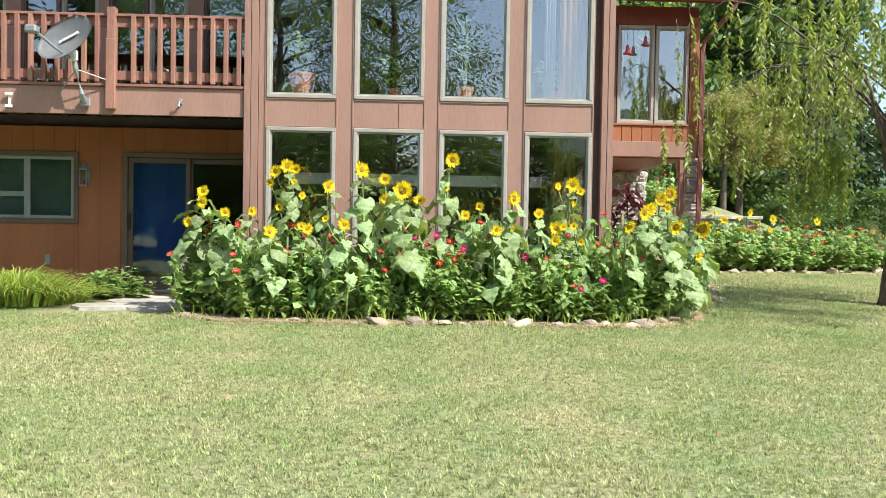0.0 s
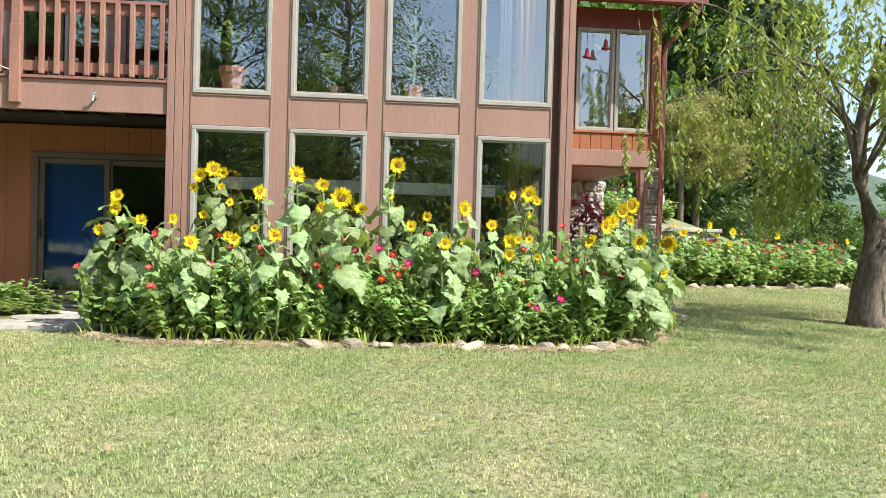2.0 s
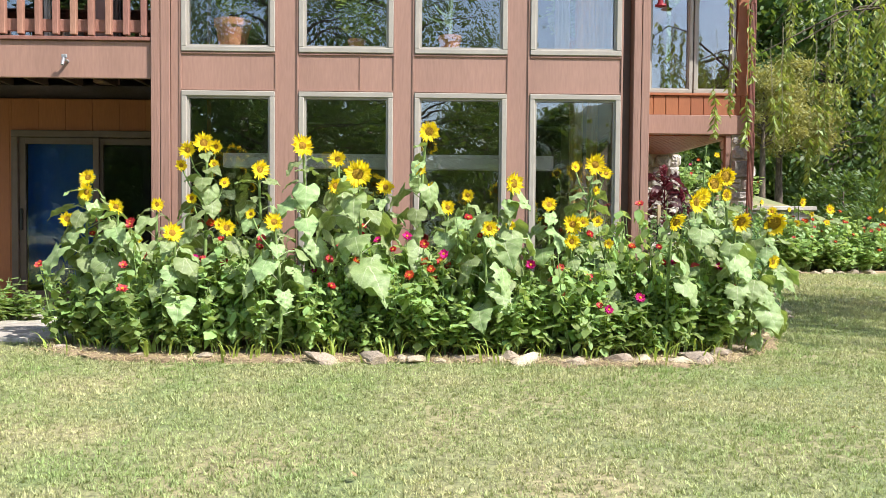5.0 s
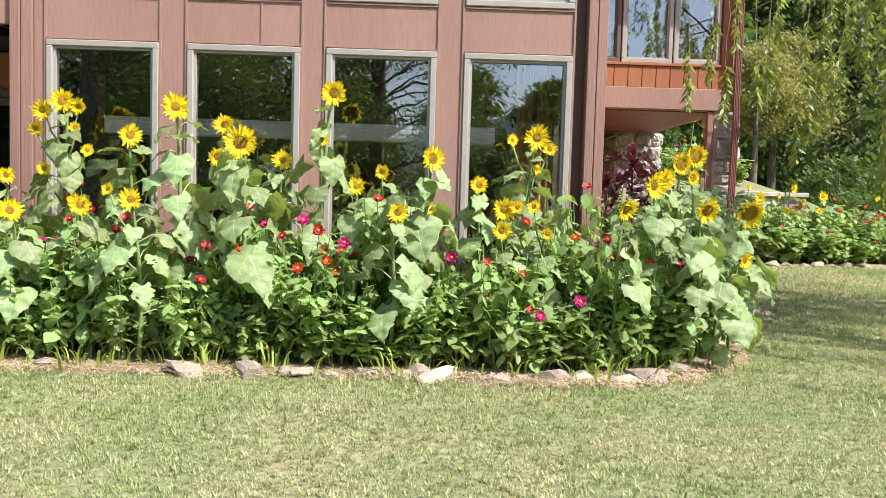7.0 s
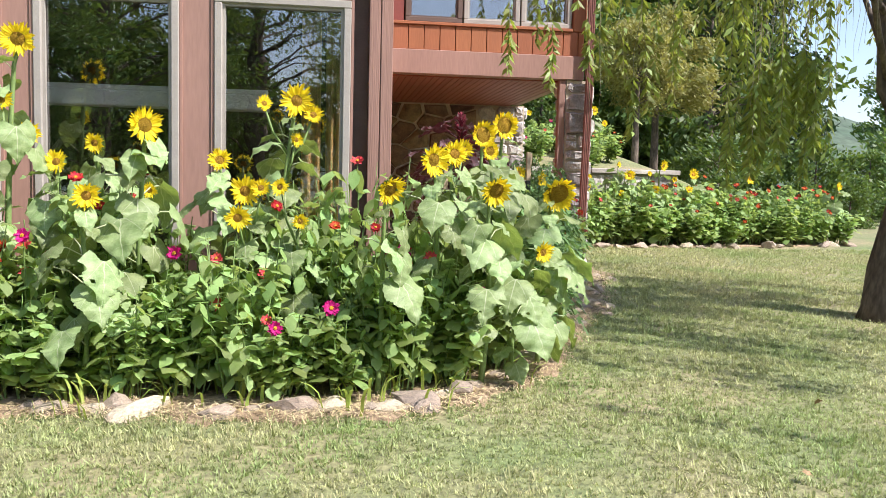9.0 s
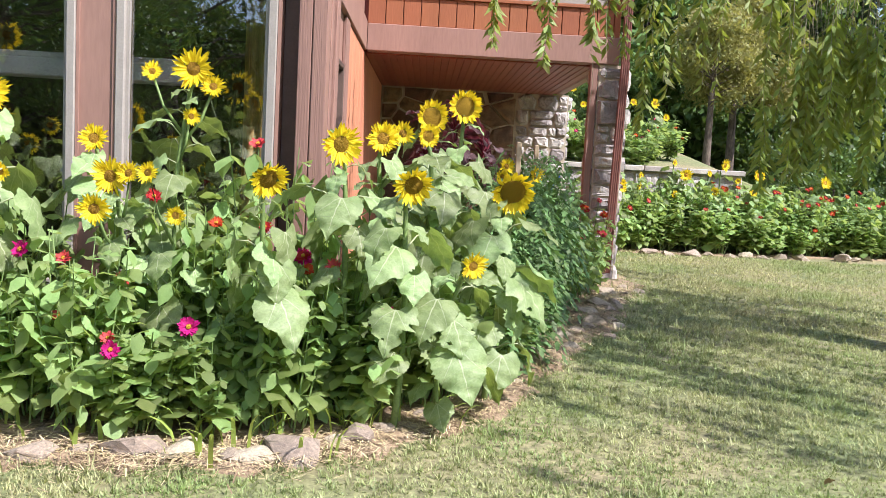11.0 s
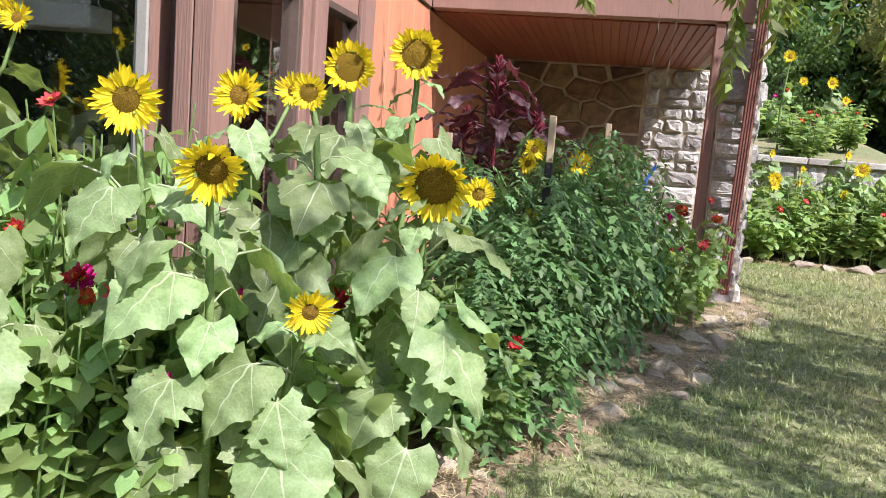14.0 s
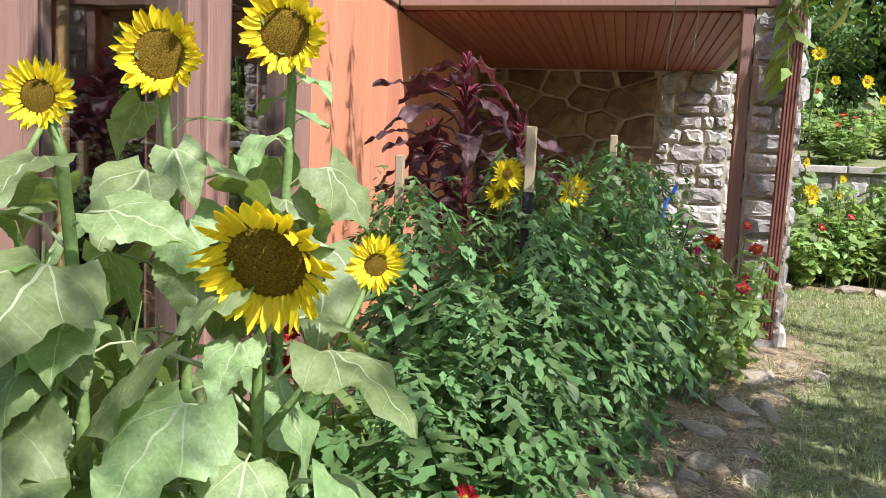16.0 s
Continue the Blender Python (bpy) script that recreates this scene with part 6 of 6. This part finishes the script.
def pot(x, y, z, r, h, label):
    t = thing("plant_pot", (x, y, z), label, "pot", "pots behind the upper windows")
    bm = bmesh.new()
    tube(bm, [(0, 0, 0), (0, 0, h * 0.78)], [r * 0.7, r * 0.92], 16)
    part("pot_body", bm, TERRACOTTA, t, smooth=False)
    bm = bmesh.new()
    tube(bm, [(0, 0, h * 0.78), (0, 0, h)], [r, r * 1.02], 16)
    part("pot_rim", bm, TERRACOTTA, t)
    return t


SHZ = 3.32
solid("window_shelf", boxes((-1.95, 2.66, 12.08, 12.62, SHZ - 0.04, SHZ), bevel=0.006), STAKEWOOD, "wooden plant shelf inside the upper windows", "shelf", kind="structure")
for x, r, h, kind in ((-1.45, 0.2, 0.34, "leaf"), (-0.10, 0.1, 0.15, "leaf"), (0.92, 0.13, 0.2, "spike"), (2.2, 0.12, 0.16, "leaf"), (2.5, 0.12, 0.18, "leaf")):
    pot(x, 12.26, SHZ, r, h, "terracotta pot with a house plant behind the window")
    t = thing("house_plant", (x, 12.27, SHZ + h), "pale spiky succulent in a pot" if kind == "spike" else "leafy green house plant in a pot", "house plant", "house plants behind the windows")
    if kind == "spike":
        bm = bmesh.new()
        for k in range(46):
            a, e = rng.uniform(0, 6.28), rng.uniform(0.2, 1.0)
            c = Vector((0, 0, 0.1 + 0.9 * rng.random()))
            d = Vector((math.cos(a) * 0.32, math.sin(a) * 0.12, 0.3 * rng.uniform(-0.3, 1.0)))
            tube(bm, [c, c + d * 0.5 * e, c + d * e + Vector((0, 0, 0.06))], [0.012, 0.009, 0.004], 5)
        tube(bm, [(0, 0, 0), (0.02, 0, 0.5), (0, 0, 1.05)], [0.02, 0.016, 0.01], 6)
        part("spikes", bm, CACTUS, t)
    else:
        st, fo, tips = rng.choice(ZIN)
        tagged(part("foliage", fo, None, t), kind="stuff").matrix_local = Matrix.Diagonal((0.9, 0.7, 0.45 + r * 1.5, 1))
# hummingbird feeders under the eave
for x, z, s in ((4.68, 5.12, 1.0), (4.33, 4.95, 0.9)):
    t = thing("bird_feeder", (x, 16.2, z), "red glass hummingbird feeder hanging from the eave", "bird feeder", "feeders under the eave")
    bm = bmesh.new()
    tube(bm, [(0, 0, 0.13), (0, 0, 0.02), (0, 0, -0.02)], [0.028, 0.045, 0.05], 10)
    part("bottle", bm, REDPLASTIC, t)
    bm = bmesh.new()
    tube(bm, [(0, 0, -0.02), (0, 0, -0.045), (0, 0, -0.06)], [0.085, 0.09, 0.05], 12)
    part("dish", bm, REDPLASTIC, t)
    bm = bmesh.new()
    tube(bm, [(0, 0, 0.13), (0.0, 0, 5.84 - z)], 0.004, 4)
    part("hanger", bm, BLACKPLASTIC, t)
cable("rope", [(5.0, 15.6, 1.25), (5.03, 15.6, 1.5), (5.10, 15.6, 1.62)], 0.014, ROPE, "short bright blue rope tied at the stone wall", "rope")

# ---- grass blades of the lawn ----
BLADE = leafy("grass_blade", (0.275, 0.355, 0.13), (0.50, 0.455, 0.25), (0.36, 0.44, 0.14), 0.0, 0.45, 0.6, 1.3, share=0.34, var=0.52, bscale=15.0)
nrng = np.random.default_rng(3)


def blades(n, x0, x1, y0, y1, ln, keep, each=8):
    """Tufts of blades that lean outward from a common crown."""
    x, y = nrng.uniform(x0, x1, n), nrng.uniform(y0, y1, n)
    k = keep(x, y)
    x, y = np.repeat(x[k], each), np.repeat(y[k], each)
    n = len(x)
    patch = 0.92 + 0.16 * np.sin(x * 1.7 + 2 * np.sin(y * 1.1)) * np.sin(y * 1.9 + x * 0.6)
    tall = np.repeat(nrng.lognormal(0.0, 0.28, n // each), each) * patch
    a = nrng.uniform(0, math.tau, n)
    out = np.abs(nrng.normal(0, 0.02, n))
    x, y = x + np.cos(a) * out, y + np.sin(a) * out
    a = a + nrng.normal(0, 0.7, n)
    t = np.clip(0.55 + out * 22 + nrng.normal(0, 0.3, n), 0.15, 1.42)
    z = 0.0235 * y + 0.012 * np.sin(x * 1.3 + y * 0.7) * np.sin(y * 0.9)
    L = ln * nrng.uniform(0.55, 1.25, n) * tall
    w = nrng.uniform(0.002, 0.0045, n) * np.where(nrng.random(n) < 0.18, 1.9, 1.0)
    s = np.stack([-np.sin(a) * w, np.cos(a) * w, np.zeros(n)], 1)
    b = np.stack([x, y, z - 0.003], 1)
    tip = b + np.stack([np.cos(a) * np.sin(t) * L, np.sin(a) * np.sin(t) * L, np.cos(t) * L + 0.004], 1)
    return np.stack([b - s, b + s, tip], 1).reshape(-1, 3)


ex, ey = np.array([p[0] for p in EDGE]), np.array([p[1] for p in EDGE])


def in_front(x, y):
    """Outside the flower bed and inside the widest view."""
    front = np.interp(x, ex[:8], ey[:8] - np.where(ex[:8] < 1.5, 0.03, 0.12), left=11.2, right=99.0)
    right = np.interp(y, ey[6:], ex[6:] + 0.30, left=-99, right=6.3)
    fuzz = 0.10 * np.sin(x * 5.1 + 1.3 * np.sin(y * 7)) * np.sin(x * 2.3 + y * 3.1) - 0.05 + nrng.normal(0, 0.07, len(x))
    return ((y < front + fuzz) | (x > right - fuzz)) & (x > -0.62 * y - 1.0 + nrng.normal(0, 0.3, len(x))) & (x < 1.6 + 0.75 * y + nrng.normal(0, 0.3, len(x))) & (y > nrng.normal(3.9, 0.25, len(x)))


def near_lawn(x, y):
    return in_front(x, y) & (y + 0.0 * x < nrng.uniform(10.2, 14.0, len(x)))


def far_lawn(x, y):
    return in_front(x, y) & (y > nrng.uniform(10.2, 14.0, len(x)))


def lush(x, y):
    """Longer green patches beside the bed and under the tree."""
    near = np.exp(-((y - 10.1) / 0.8) ** 2) * (x < 3.6) + (x > 4.2) * np.exp(-((x - 0.45 * y - 0.6) / 1.4) ** 2)
    patch = 0.5 + 0.5 * np.sin(x * 2.3 + 1.7 * np.sin(y * 1.3)) * np.sin(y * 2.9 + 1.1 * np.sin(x * 1.9))
    return in_front(x, y) & (nrng.random(len(x)) < near * patch ** 2)


co = np.concatenate([blades(30000, -4.0, 9.0, 8.5, 17.0, 0.06, lush, 9), blades(185000, -7.0, 9.8, 3.4, 14.0, 0.029, near_lawn), blades(42000, 3.0, 13.5, 10.2, 19.85, 0.05, far_lawn)])
me = bpy.data.meshes.new("lawn_grass")
nf = len(co) // 3
me.vertices.add(nf * 3)
me.vertices.foreach_set("co", co.ravel().astype(np.float32))
me.loops.add(nf * 3)
me.loops.foreach_set("vertex_index", np.arange(nf * 3, dtype=np.int32))
me.polygons.add(nf)
me.polygons.foreach_set("loop_start", np.arange(0, nf * 3, 3, dtype=np.int32))
me.update(calc_edges=True)
me.validate()
me.materials.append(BLADE)
tagged(new("lawn_grass", me), "short mown grass with dry straw-coloured patches", "grass", kind="stuff")
# dry straw strewn along the bed's edge
STRAW = material("dry_straw", (0.62, 0.51, 0.31), 0.8, 0.2, 3.0, 0.2, 120, other=(0.36, 0.26, 0.13), island=0.4)
sn = 16000
at = nrng.uniform(0, len(EDGE) - 1.001, sn)
ei, ef = at.astype(int), at % 1
along_x, along_y = ex[ei] * (1 - ef) + ex[ei + 1] * ef, ey[ei] * (1 - ef) + ey[ei + 1] * ef
side = along_y > 11.0
off = nrng.normal(0.06, 0.13, sn)
sx, sy = along_x + np.where(side, off, nrng.normal(0, 0.1, sn)), along_y - np.where(side, nrng.normal(0, 0.1, sn), off)
sa, sl, sw = nrng.uniform(0, math.tau, sn), nrng.uniform(0.02, 0.075, sn), nrng.uniform(0.0012, 0.003, sn)
sz = 0.0235 * sy + nrng.uniform(0.026, 0.045, sn)
d = np.stack([np.cos(sa) * sl, np.sin(sa) * sl, nrng.uniform(-0.1, 0.35, sn) * sl], 1)
w = np.stack([-np.sin(sa) * sw, np.cos(sa) * sw, np.zeros(sn)], 1)
c = np.stack([sx, sy, sz], 1)
sv = np.stack([c - d / 2 - w, c - d / 2 + w, c + d / 2 + w, c + d / 2 - w], 1).reshape(-1, 3)
tagged(new("straw_litter", raw("straw_litter", sv.tolist(), np.arange(sn * 4).reshape(-1, 4).tolist(), STRAW)), "dry straw and grass clippings along the bed", "straw", kind="stuff")
# fallen leaves
DRYLEAF = material("dry_leaf", (0.36, 0.24, 0.12), 0.8, 0.2, 20.0, 0.2)
for k, (x, y) in enumerate(((0.87, 4.95), (-0.6, 4.6), (2.2, 5.4), (-1.2, 6.3), (0.3, 7.3), (5.6, 10.4), (3.4, 8.2), (-2.6, 7.9), (4.8, 9.3))):
    ob = tagged(new("fallen_leaf", SUNLEAVES[k % 6]), "dry tan fallen leaf on the lawn", "leaf", "fallen leaves on the lawn")
    ob.data = ob.data.copy()
    ob.data.materials[0] = DRYLEAF
    ob.location = (x, y, ground_z(x, y) + 0.03)
    ob.rotation_euler = (0.5, 0.2, k * 1.3)
    ob.scale = (0.045, 0.045, 0.045)
